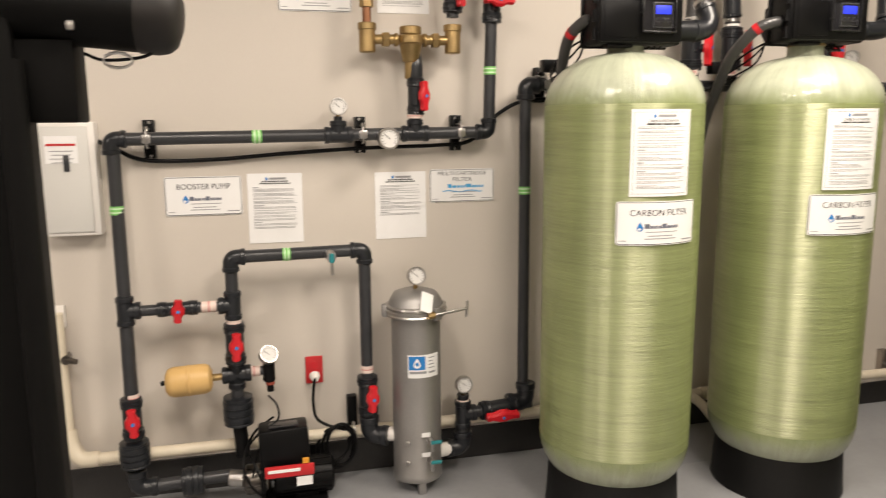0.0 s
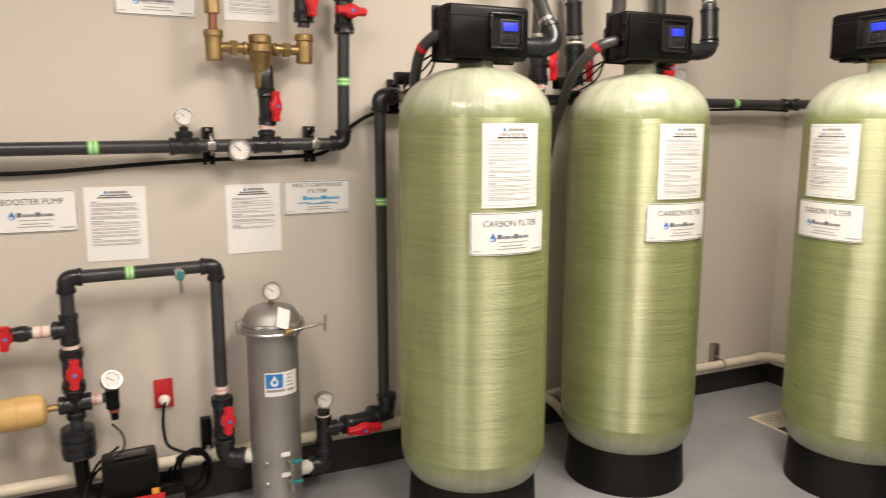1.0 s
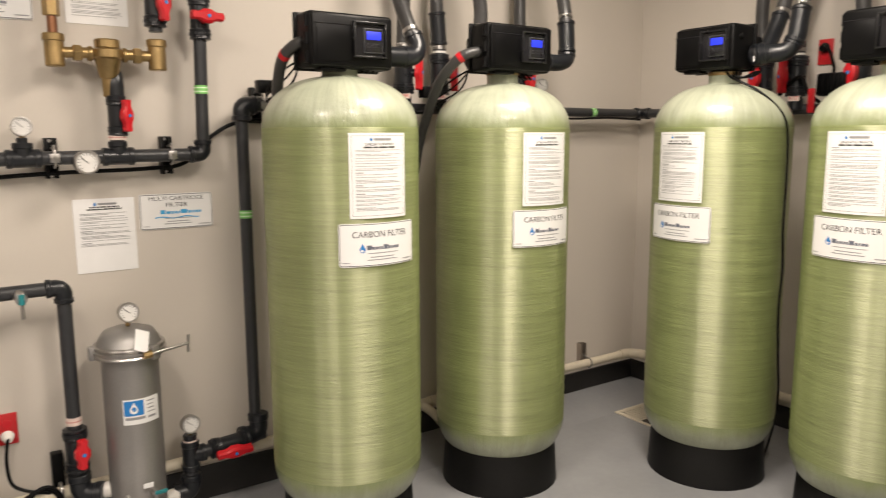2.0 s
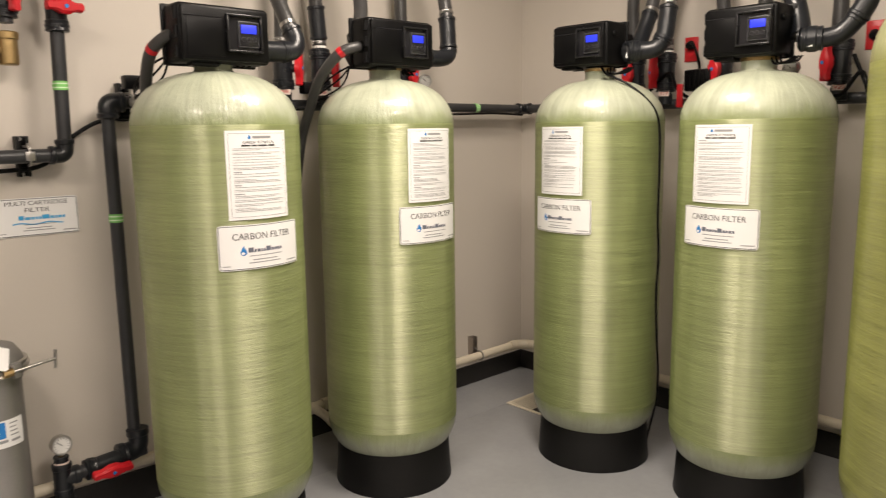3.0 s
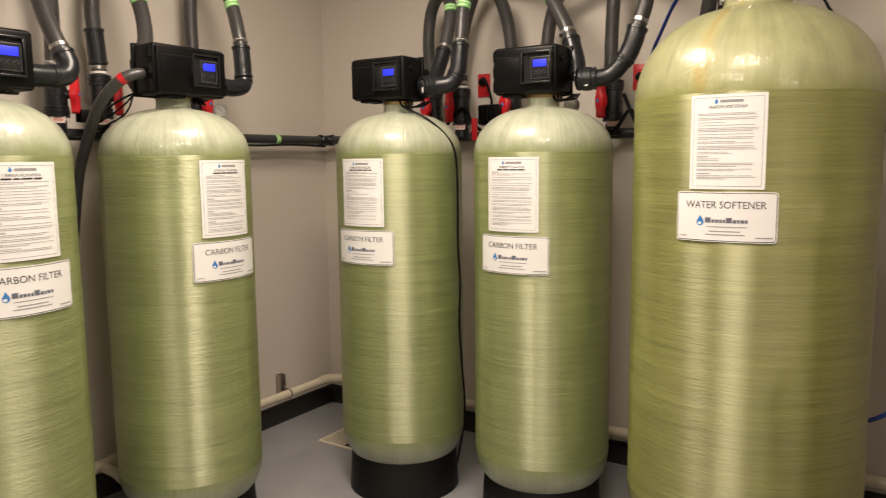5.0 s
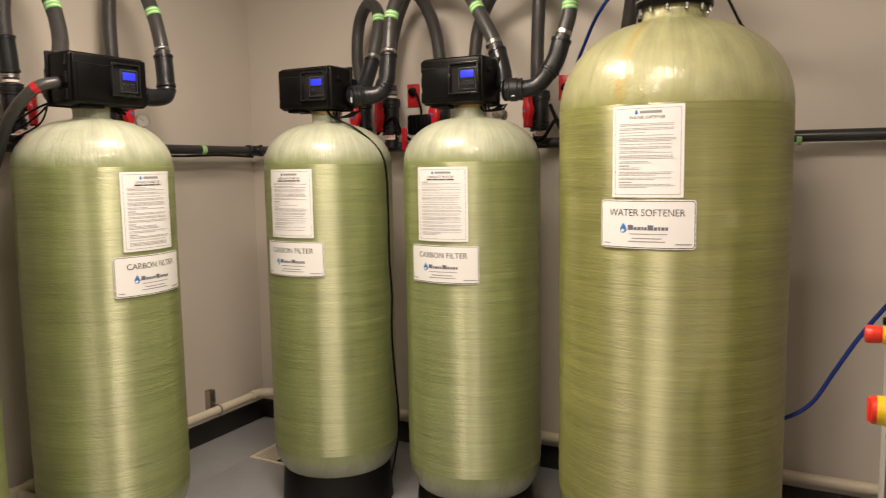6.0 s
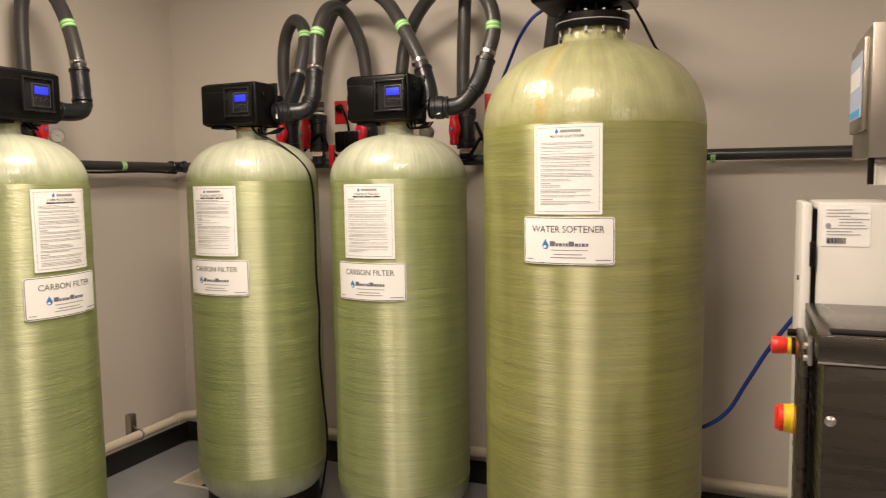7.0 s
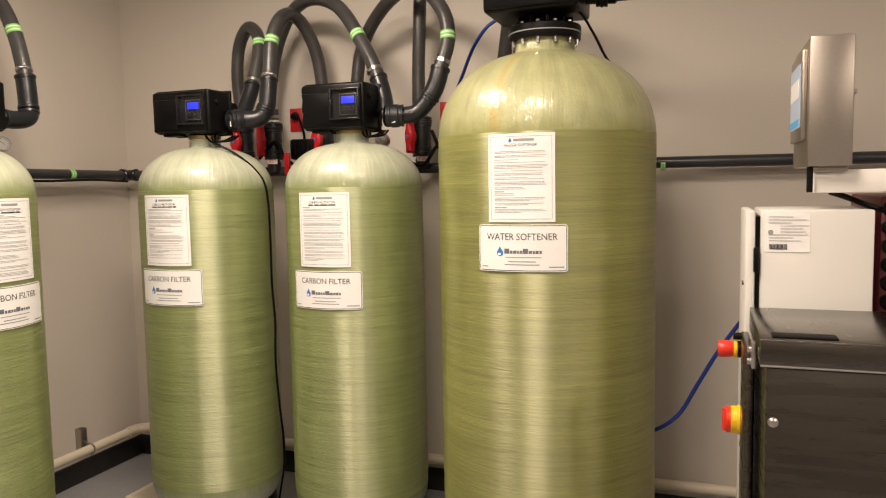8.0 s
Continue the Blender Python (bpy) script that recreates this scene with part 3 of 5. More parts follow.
def run(owner, name, pts, r, mat, rad=0.0, seg=20, label=""):
    return part(name, sweep(B(), bent(pts, rad) if rad else [Vector(p) for p in pts], r, seg), mat, owner, label)


def socket(owner, name, p0, p1, r, mat=None, rings=0, label=""):
    """A moulded sleeve with a raised lip at each end and, if rings, coarse grip ridges."""
    m, h = along(p0, p1)
    e = min(0.008, h * 0.2)
    prof = [(0, 0), (r * 0.97, 0), (r * 1.04, 0.002), (r * 1.04, e), (r, e + 0.002)]
    if rings:
        for k in range(rings):
            z = e + 0.006 + (h - 2 * e - 0.012) * (k + 0.5) / rings
            w = (h - 2 * e - 0.012) / rings * 0.32
            prof += [(r, z - w * 1.3), (r * 1.09, z - w), (r * 1.09, z + w), (r, z + w * 1.3)]
    prof += [(r, h - e - 0.002), (r * 1.04, h - e), (r * 1.04, h - 0.002), (r * 0.97, h), (0, h)]
    return part(name, lathe(B(), prof, 24, m), mat or FITTING, owner, label)


def elbow(owner, a, corner, b, r, name="elbow", mat=None, reach=0.055):
    c = Vector(corner)
    da, db = (Vector(a) - c).normalized() * reach, (Vector(b) - c).normalized() * reach
    bm = sweep(B(), bent([c + da, c, c + db], reach * 0.75, 8), r * 1.22, 20)
    rod(bm, c + da * 0.68, c + da * 1.02, r * 1.36, edge=0.003)
    rod(bm, c + db * 0.68, c + db * 1.02, r * 1.36, edge=0.003)
    return part(name, bm, mat or FITTING, owner)


def tee(owner, c, main, branch, r, reach=0.055):
    c, main, branch = Vector(c), Vector(main).normalized() * reach, Vector(branch).normalized() * reach
    bm = rod(B(), c - main, c + main, r * 1.24, edge=0.003)
    rod(bm, c, c + branch, r * 1.24, edge=0.003)
    for d in (main, -main, branch):
        rod(bm, c + d * 0.62, c + d * 1.01, r * 1.36, edge=0.003)
    return part("tee", bm, FITTING, owner)


material_pale = material("pale_green_print", (0.66, 0.78, 0.58), 0.5, var=0.05, bump=0)


def tape(owner, c, d, r, mat=None, length=0.03, label="green tape band"):
    c, d = Vector(c), Vector(d).normalized() * length / 2
    bm = rod(B(), c - d, c + d, r * 1.05, seg=24)
    band = part("tape_band" if mat is None else "tag", bm, mat or GREEN, owner, label)
    bm = B()
    for k in ((-0.45, 0.45) if mat is None else (0.0,)):
        rod(bm, c + d * (k - 0.14), c + d * (k + 0.14), r * 1.062, seg=24)
    part("print", bm, material_pale if mat is None else TAGPRINT, band)
    return band


def ball_valve(owner, c, axis, front, r=PR, size=1.0, turn=0.0, handle=0.108):
    """True-union ball valve: body, two ribbed union nuts and a red lever facing front; turn tips the lever off the valve's axis."""
    c, axis, front = Vector(c), Vector(axis).normalized(), Vector(front).normalized()
    k = size
    valve = part("ball_valve", rod(B(), c - axis * 0.045 * k, c + axis * 0.045 * k, r * 1.45 * k, edge=0.004, seg=24), FITTING, owner, "dark grey ball valve")
    for s in (-1, 1):
        socket(valve, "union_nut", c + axis * s * 0.042 * k, c + axis * s * 0.082 * k, r * 1.56 * k, FITTING, 2)
    part("stem", rod(B(), c, c + front * (r * 1.55 + 0.022) * k, 0.016 * k, edge=0.002), FITTING, valve)
    u = axis.copy()
    u.rotate(Matrix.Rotation(radians(turn), 3, front))
    side = front.cross(u)
    h = c + front * (r * 1.55 + 0.024) * k
    bm, n = B(), 12
    prof = [(-0.5, 0.010), (-0.46, 0.0165), (-0.30, 0.0145), (-0.20, 0.019), (-0.11, 0.026), (0.11, 0.026), (0.20, 0.019), (0.30, 0.0145), (0.46, 0.0165), (0.5, 0.010)]
    rows = []
    for a, w in prof:
        base = h + u * a * handle * k
        rows.append([bm.verts.new(base + side * s * w * k * q + front * z * k) for s, z, q in ((-1, -0.013, 1), (-1, 0.007, 1), (-0.6, 0.014, 1), (0.6, 0.014, 1), (1, 0.007, 1), (1, -0.013, 1))])
    for a, b in zip(rows, rows[1:]):
        for i in range(6):
            bm.faces.new((a[i], a[(i + 1) % 6], b[(i + 1) % 6], b[i]))
    bm.faces.new(rows[0])
    bm.faces.new(rows[-1][::-1])
    lever = part("handle", bm, RED, valve, "red plastic lever handle", sharp=30)
    part("cap", rod(B(), h + front * 0.013 * k, h + front * 0.0165 * k, 0.007 * k, seg=12), BLUEINK, lever, "small blue cap")
    return valve


def gauge(owner, c, front, r=0.031, stem=None):
    """Round pressure gauge: steel case and bezel, white dial with scale ticks and needle, brass stem."""
    c, front = Vector(c), Vector(front).normalized()
    g = part("pressure_gauge", rod(B(), c - front * 0.026, c, r, edge=0.003, seg=32), BRIGHT, owner, "round steel pressure gauge")
    m, _ = along(c, c + front)
    part("bezel", lathe(B(), [(r * 0.84, -0.002), (r * 1.0, -0.002), (r * 1.04, 0.003), (r * 1.0, 0.007), (r * 0.86, 0.007), (r * 0.84, -0.002)], 32, m), BRIGHT, g)
    part("dial", lathe(B(), [(0, 0.002), (r * 0.86, 0.002), (r * 0.86, 0.0), (0, 0.0)], 28, m), GLASS, g, "white dial")
    bm = B()
    for k in range(13):
        a = radians(-45 + 22.5 * k)
        q = m @ pose(0, 0, 0.0026, 0, 0, math.degrees(a))
        box(bm, (r * 0.68, 0, 0), (r * 0.16, r * 0.045, 0.0006), m=q)
    box(bm, (r * 0.22, 0, 0), (r * 0.75, r * 0.06, 0.0008), m=m @ pose(0, 0, 0.0032, 0, 0, 140))
    part("scale_marks", bm, INK, g)
    if stem:
        part("gauge_stem", rod(B(), c - front * 0.013, stem, 0.0085, edge=0.001, seg=12), BRASS, g)
    return g


def strut_clamp(c, down=0.075, up=0.07, name="pipe_clamp"):
    """Short black channel on the wall with a shiny strap round the pipe."""
    x, y, z = c
    cl = thing(name, (x, NORTH, z), "black strut channel with a shiny strap clamp, on the wall", "pipe clamp", "pipe clamps")
    bm = box(B(), (-0.019, -0.021, (up - down) / 2), (0.003, 0.042, up + down), 0.001)
    box(bm, (0.019, -0.021, (up - down) / 2), (0.003, 0.042, up + down), 0.001)
    box(bm, (0, -0.0025, (up - down) / 2), (0.038, 0.003, up + down), 0.001)
    for s in (-1, 1):
        box(bm, (s * 0.014, -0.0405, (up - down) / 2), (0.009, 0.003, up + down), 0.001)
    part("channel", bm, BLACK, cl)
    yy = y - NORTH
    bm = sweep(B(), [(0, yy + 0.0, -0.034), (0, yy - 0.024, -0.026), (0, yy - 0.030, 0), (0, yy - 0.024, 0.026), (0, yy, 0.034), (0, yy + 0.05, 0.034)], 0.0045, 8)
    box(bm, (0, yy - 0.030, 0), (0.03, 0.003, 0.032), 0.001)
    part("strap", bm, BRIGHT, cl, "shiny metal strap")
    part("bolt", rod(B(), (0, yy - 0.006, 0.030), (0, yy - 0.006, 0.046), 0.005, seg=6), BRIGHT, cl)
    for s in (-0.9, 0.8):
        part("screw", rod(B(), (0.0, -0.004, s * down), (0.0, -0.012, s * down), 0.006, seg=8), BRIGHT, cl)
    return cl


def flex_hose(pts, label, clamps=(), bands=(), r=0.0305, ends=()):
    """Grey reinforced hose through the points; clamps and bands are fractions of its length."""
    path = smooth_path(pts, 9)
    hs = thing("flexible_hose", path[0], label, "hose", "flexible hoses")
    o = path[0]
    loc = [p - o for p in path]
    part("hose", sweep(B(), [p - o for p in smooth_path(pts, 30)], r, 20, 0.009), HOSE, hs, sharp=80)

    def spot(f):
        i = min(max(int(f * (len(loc) - 1)), 1), len(loc) - 2)
        return loc[i], (loc[i + 1] - loc[i - 1]).normalized()
    for f in clamps:
        p, d = spot(f)
        bm = rod(B(), p - d * 0.008, p + d * 0.008, r * 1.09, seg=24, edge=0.001)
        s = d.cross(V(0, 0.3, 1)).normalized()
        rod(bm, p + s * r * 1.1 - d.cross(s) * 0.014, p + s * r * 1.1 + d.cross(s) * 0.014, 0.0065, seg=10)
        part("hose_clamp", bm, BRIGHT, hs, "worm-drive steel hose clamp")
    for f in bands:
        p, d = spot(f)
        tape(hs, p, d, r, length=0.035)
    for (f0, f1), rr in ends:
        n = len(loc) - 1
        seg_ = loc[int(f0 * n):int(f1 * n) + 1]
        if len(seg_) > 1:
            barb = part("hose_barb", sweep(B(), seg_, rr, 20), FITTING, hs, "dark grey PVC socket")
            for a_, b_ in ((seg_[0], seg_[1]), (seg_[-1], seg_[-2])):
                d_ = (b_ - a_).normalized()
                part("lip", rod(B(), a_, a_ + d_ * 0.014, rr * 1.09, seg=20, edge=0.002), FITTING, barb)
    return hs


# ---- north wall: upper supply line ----
up = thing("supply_line", (0, NORTH, 0), "dark grey PVC supply line clamped along the wall", "pipe")
UP = lambda p: (p[0], p[1] - NORTH, p[2])
run(up, "pipe", [UP((-0.50, YP, 1.455)), UP((0.945, YP, 1.468))], PR, PVC)
run(up, "pipe", [UP((0.952, YP, 1.468)), UP((0.962, YP, 1.94))], PR, PVC)
run(up, "pipe", [UP((-0.498, YP, 1.44)), UP((-0.492, YA, 0.48))], PR, PVC)
elbow(up, UP((-0.3, YP, 1.457)), UP((-0.505, YP, 1.455)), UP((-0.503, YP, 1.2)), PR)
elbow(up, UP((0.7, YP, 1.468)), UP((0.952, YP, 1.468)), UP((0.952, YP, 1.7)), PR)
tee(up, UP((0.332, YP, 1.4625)), (1, 0, 0.01), (0, 0, 1), PR)
socket(up, "gauge_port", UP((0.332, YP, 1.51)), UP((0.332, YP, 1.535)), 0.017)
tape(up, UP((0.332, YP, 1.5)), (0, 0, 1), 0.023, PINK, 0.024, "pale valve tag")
gauge(up, UP((0.333, YP - 0.02, 1.573)), (0.05, -1, 0.1), 0.033, UP((0.333, YP, 1.53)))
gauge(up, UP((0.524, YP - 0.055, 1.448)), (0.1, -1, 0.05), 0.042, UP((0.524, YP, 1.45)))
tee(up, UP((0.640, YP, 1.465)), (1, 0, 0.01), (0, 0, 1), PR)
run(up, "pipe", [UP((0.64, YP, 1.5)), UP((0.646, YP, 1.69))], PR, PVC)
tape(up, UP((0.641, YP, 1.535)), (0, 0, 1), PR * 1.2, PINK, 0.02, "printed valve tag")
ball_valve(up, UP((0.645, YP, 1.612)), (0, 0, 1), (0.55, -1, 0), size=0.88, handle=0.13)
bm_pts = [UP((0.645, YP, 1.68)), UP((0.645, YP, 1.75)), UP((0.64, YP + 0.045, 1.79))]
run(up, "elbow", bm_pts, PR * 1.25, FITTING, 0.05)
tape(up, UP((0.956, YP, 1.715)), (0, 0, 1), PR, length=0.032)
tape(up, UP((0.02, YP, 1.4595)), (1, 0, 0.01), PR, length=0.036)
tape(up, UP((-0.498, YP - 0.012, 1.195)), (0, 0, 1), PR, length=0.032)
ball_valve(up, UP((0.964, YP, 1.985)), (0, 0, 1), (0.2, -1, 0), handle=0.13, turn=90)
run(up, "pipe", [UP((0.965, YP, 2.05)), UP((0.97, YP, CEIL - 0.002))], PR, PVC)
for x in (-0.377, 0.427, 0.829):
    strut_clamp((x, YP, 1.456 + (x + 0.377) * 0.0095))
cable = thing("black_cable", (0, NORTH, 0), "black rubber cable sagging under the pipe", "cable")
part("cable", sweep(B(), smooth_path([UP(p) for p in ((-0.62, NORTH - 0.012, 1.47), (-0.52, NORTH - 0.02, 1.43), (-0.40, NORTH - 0.03, 1.375), (-0.15, NORTH - 0.025, 1.372), (0.15, NORTH - 0.02, 1.392), (0.45, NORTH - 0.03, 1.408), (0.75, NORTH - 0.03, 1.415), (0.90, NORTH - 0.025, 1.435), (1.02, NORTH - 0.03, 1.545), (1.16, NORTH - 0.05, 1.60), (1.5, NORTH - 0.03, 1.60))]), 0.008, 10), BLACK, cable)

# brass thermostatic valve on the wall, with its risers
br = thing("brass_mixing_valve", (0.627, NORTH, 1.83), "cast brass mixing valve with copper risers on the wall", "valve")
OY = YP - NORTH
bm = rod(B(), (0, OY, -0.085), (0, OY, -0.01), 0.032, 0.046, edge=0.004, seg=28)
rod(bm, (0, OY, -0.018), (0, OY, 0.020), 0.052, edge=0.006, seg=28)
part("body", bm, BRASS, br)
part("cap", rod(B(), (0, OY, 0.019), (0, OY, 0.052), 0.043, edge=0.004, seg=28), BRASS, br)
part("outlet", rod(B(), (0.0, OY + 0.005, -0.15), (0, OY, -0.08), 0.024, edge=0.003), BRASS, br)
for s in (-1, 1):
    arm = part("arm", rod(B(), (s * 0.03, OY, 0.002), (s * 0.155, OY, 0.0), 0.019, edge=0.003), BRASS, br)
    part("union", rod(B(), (s * 0.085, OY, 0.0), (s * 0.115, OY, 0.0), 0.030, edge=0.004, seg=6), BRASS, arm)
    part("collar", rod(B(), (s * 0.050, OY, 0.0), (s * 0.066, OY, 0.0), 0.026, edge=0.003), BRASS, arm)
    bm = rod(B(), (s * 0.172, OY, -0.05), (s * 0.172, OY, 0.045), 0.032, edge=0.004, seg=24)
    rod(bm, (s * 0.172, OY, 0.035), (s * 0.172, OY, 0.062), 0.036, edge=0.003, seg=24)
    part("check_valve", bm, BRASS, br)
part("copper_riser", rod(B(), (-0.172, OY, 0.055), (-0.172, OY, 0.15), 0.017, edge=0.002), material("copper", (0.28, 0.13, 0.07), 0.35, 0.9, var=0.2, scale=12, bump=0.1), br, "copper pipe")
bm = rod(B(), (-0.172, OY, 0.12), (-0.172, OY, 0.20), 0.028, edge=0.003, seg=6)
rod(bm, (-0.172, OY, 0.21), (-0.165, OY, 0.5), 0.022)
part("brass_riser", bm, BRASS, br)
mv = thing("cold_water_drop", (0.80, NORTH, 2.0), "dark grey drop pipe with a red-handled valve", "pipe")
run(mv, "pipe", [(0, OY, -0.08), (0.004, OY, CEIL - 2.002)], PR, PVC)
ball_valve(mv, (0, OY, 0.02), (0, 0, 1), (0.35, -1, 0), handle=0.13)


# ---- wall signs and sheets ----
def wall_sign(x0, x1, z0, z1, words, label, wave=False, lean=0.0):
    ob = thing("wall_sign", ((x0 + x1) / 2, NORTH - 0.0005, (z0 + z1) / 2), label, "sign", "signs on the wall")
    sign(ob, x1 - x0, z1 - z0, words, None, 0, 0, wave, lean)


def wall_notice(x0, x1, z0, z1, seed, lean=0.0, fill=0.9):
    ob = thing("instruction_sheet", ((x0 + x1) / 2, NORTH - 0.0005, (z0 + z1) / 2), "white printed instruction sheet taped to the wall", "paper", "sheets on the wall")
    notice(ob, x1 - x0, z1 - z0, None, 0, 0, seed, False, lean, fill)


wall_sign(-0.340, -0.048, 1.152, 1.306, "BOOSTER PUMP", "white booster pump sign with black lettering on the wall")
wall_sign(0.721, 1.006, 1.172, 1.313, ["MULTI CARTRIDGE", "FILTER"], "white multi cartridge filter sign with blue mark on the wall", True)
wall_sign(0.124, 0.410, 1.942, 2.09, [], "white sign above the pipe on the wall")
wall_notice(-0.027, 0.189, 1.030, 1.312, 31, 0.4, 0.78)
wall_notice(0.487, 0.705, 1.025, 1.306, 32, -0.2, 0.66)
wall_notice(0.513, 0.726, 1.944, 2.225, 33)


# ---- booster pump line ----
ln = thing("booster_line", (0, YA, 0), "dark grey PVC bypass and pump pipework by the wall", "pipe")
LX, MX, RX = -0.492, -0.102, 0.415
run(ln, "pipe", [(LX, 0, 0.80), (LX - 0.006, 0, 0.28)], PR, PVC)
tee(ln, (LX, 0, 0.817), (0, 0, 1), (1, 0, 0), PR)
run(ln, "pipe", [(LX + 0.03, 0, 0.815), (MX, 0, 0.815)], PR * 0.85, PVC)
ball_valve(ln, (-0.305, 0, 0.815), (1, 0, 0), (0.1, -1, 0), r=PR * 0.8, size=0.9, turn=85, handle=0.1)
tape(ln, (-0.19, 0, 0.815), (1, 0, 0), PR * 0.85, PINK, 0.055, "pink printed pipe label")
tape(ln, (LX, 0, 0.478), (0, 0, 1), PR, PINK, 0.03, "printed valve tag")
ball_valve(ln, (LX - 0.005, 0, 0.395), (0, 0, 1), (0.15, -1, 0), turn=3)
socket(ln, "union", (LX - 0.006, 0, 0.30), (LX - 0.006, 0, 0.20), 0.052, FITTING, 3, "coarse ribbed union")
elbow(ln, (LX - 0.006, 0, 0.3), (LX - 0.006, 0, 0.105), (0, 0, 0.105), PR * 1.1, reach=0.075)
run(ln, "pipe", [(LX, 0, 0.105), (-0.14, 0, 0.115)], PR, PVC)
socket(ln, "union", (-0.33, 0, 0.108), (-0.25, 0, 0.111), 0.052, FITTING, 2, "coarse ribbed union")
# the arch
run(ln, "pipe", [(MX, 0, 0.32), (MX, 0, 0.96)], PR, PVC)
run(ln, "pipe", [(MX + 0.03, 0, 1.003), (RX - 0.03, 0, 1.008)], PR, PVC)
run(ln, "pipe", [(RX, 0, 0.97), (RX, 0, 0.28)], PR, PVC)
elbow(ln, (MX, 0, 0.5), (MX, 0, 1.003), (1, 0, 1.003), PR)
elbow(ln, (-1, 0, 1.006), (RX, 0, 1.008), (RX, 0, 0.5), PR)
tee(ln, (MX, 0, 0.815), (0, 0, 1), (-1, 0, 0), PR)
tape(ln, (MX, 0, 0.742), (0, 0, 1), PR * 1.1, PINK, 0.03, "printed valve tag")
ball_valve(ln, (MX, 0, 0.662), (0, 0, 1), (0.1, -1, 0), turn=-3)
tee(ln, (MX, 0, 0.533), (0, 0, 1), (-1, 0, 0), PR)
tee(ln, (MX, 0, 0.537), (0, 0, 1), (1, 0, 0), PR)
socket(ln, "union", (MX, 0, 0.445), (MX, 0, 0.33), 0.055, FITTING, 3, "coarse ribbed union")
run(ln, "pump_outlet", [(MX, 0, 0.34), (MX + 0.01, -0.02, 0.2)], 0.028, BLACK)
run(ln, "pipe", [(MX + 0.04, 0, 0.540), (0.02, 0, 0.542)], PR * 0.75, PVC)
tape(ln, (-0.035, 0, 0.541), (1, 0, 0), PR * 0.8, PINK, 0.045, "pale printed label")
socket(ln, "switch_body", (0.022, -0.005, 0.50), (0.022, -0.01, 0.59), 0.024, BLACK)
part("switch_plug", rod(B(), (0.026, -0.008, 0.455), (0.023, -0.006, 0.505), 0.014, edge=0.002), BLACK, ln)
part("amber_ring", rod(B(), (0.0255, -0.0075, 0.484), (0.025, -0.007, 0.496), 0.0185, edge=0.001), material("dark_red_ring", (0.25, 0.05, 0.03), 0.4), ln)
gauge(ln, (0.024, -0.04, 0.618), (0.25, -0.85, 0.6), 0.036, (0.022, -0.01, 0.585))
tape(ln, (0.11, 0, 1.0045), (1, 0, 0), PR, length=0.03)
sp = part("sample_tap", rod(B(), (0.275, -0.02, 1.0), (0.278, -0.075, 0.995), 0.020, edge=0.003), BRIGHT, ln, "small chrome sample tap")
part("tap_lever", rod(B(), (0.278, -0.07, 1.012), (0.278, -0.07, 0.975), 0.011, edge=0.002), material("teal_plastic", (0.02, 0.20, 0.22), 0.4), sp, "teal plastic lever")
part("tap_spout", rod(B(), (0.279, -0.068, 0.98), (0.280, -0.068, 0.925), 0.006), BRIGHT, sp)
tape(ln, (RX, 0, 0.512), (0, 0, 1), PR, PINK, 0.03, "printed valve tag")
ball_valve(ln, (RX, 0, 0.40), (0, 0, 1), (0.2, -1, 0), r=PR * 1.05, turn=-4)
elbow(ln, (RX, 0, 0.5), (RX + 0.004, 0, 0.225), (1, -0.3, 0.225), PR * 1.25, reach=0.08)
part("nipple", rod(B(), (RX + 0.065, -0.012, 0.225), (RX + 0.115, -0.03, 0.225), 0.030, edge=0.003), WHITE, ln, "white threaded nipple")

ex = thing("expansion_tank", (-0.28, YA - 0.01, 0.53), "small tan painted expansion tank on the pipe", "tank")
m, h = along((-0.088, 0, -0.004), (0.088, 0, 0.002))
part("shell", lathe(B(), [(0, 0), (0.035, 0.002), (0.052, 0.012), (0.0585, 0.03), (0.0585, 0.082), (0.061, 0.084), (0.061, 0.092), (0.0585, 0.094), (0.0585, 0.145), (0.052, 0.164), (0.035, 0.174), (0, 0.176)], 40, m), TAN, ex)
part("air_valve", rod(B(), (-0.105, 0, -0.004), (-0.086, 0, -0.004), 0.009, edge=0.002), BLACK, ex)
part("nipple", rod(B(), (0.086, 0, 0.002), (0.125, 0, 0.003), 0.014, seg=8), BRASS, ex, "brass nipple")

pm = thing("booster_pump", (0.06, 2.86, 0), "black booster pump with a control box, on the floor", "pump")
bm = rod(B(), (-0.04, 0.03, 0.10), (0.20, 0.03, 0.10), 0.072, edge=0.01, seg=32)
part("motor", bm, BLACK, pm)
for k in range(14):
    a = 2 * math.pi * k / 14
    part("cooling_fin", box(B(), (0.09, 0.03 + 0.073 * math.cos(a), 0.10 + 0.073 * math.sin(a)), (0.2, 0.004, 0.004)), BLACK, pm)
part("pump_head", rod(B(), (-0.155, 0.03, 0.105), (-0.05, 0.03, 0.105), 0.06, edge=0.012, seg=32), DIM_STEEL, pm, "steel pump head")
part("flange", rod(B(), (-0.09, 0.03, 0.105), (-0.07, 0.03, 0.105), 0.08, edge=0.003, seg=32), BLACK, pm)
part("suction_port", rod(B(), (-0.21, 0.05, 0.112), (-0.15, 0.035, 0.108), 0.034, edge=0.004), BRIGHT, pm)
part("control_box", box(B(), (0.015, -0.045, 0.265), (0.19, 0.14, 0.15), 0.012, m=pose(0, 0, 0, -5, -2, 0)), BLACK, pm, "black plastic control box")
part("lid_panel", box(B(), (0.018, -0.066, 0.345), (0.11, 0.07, 0.006), 0.002, m=pose(0, 0, 0, -5, -2, 0)), DARK, pm)
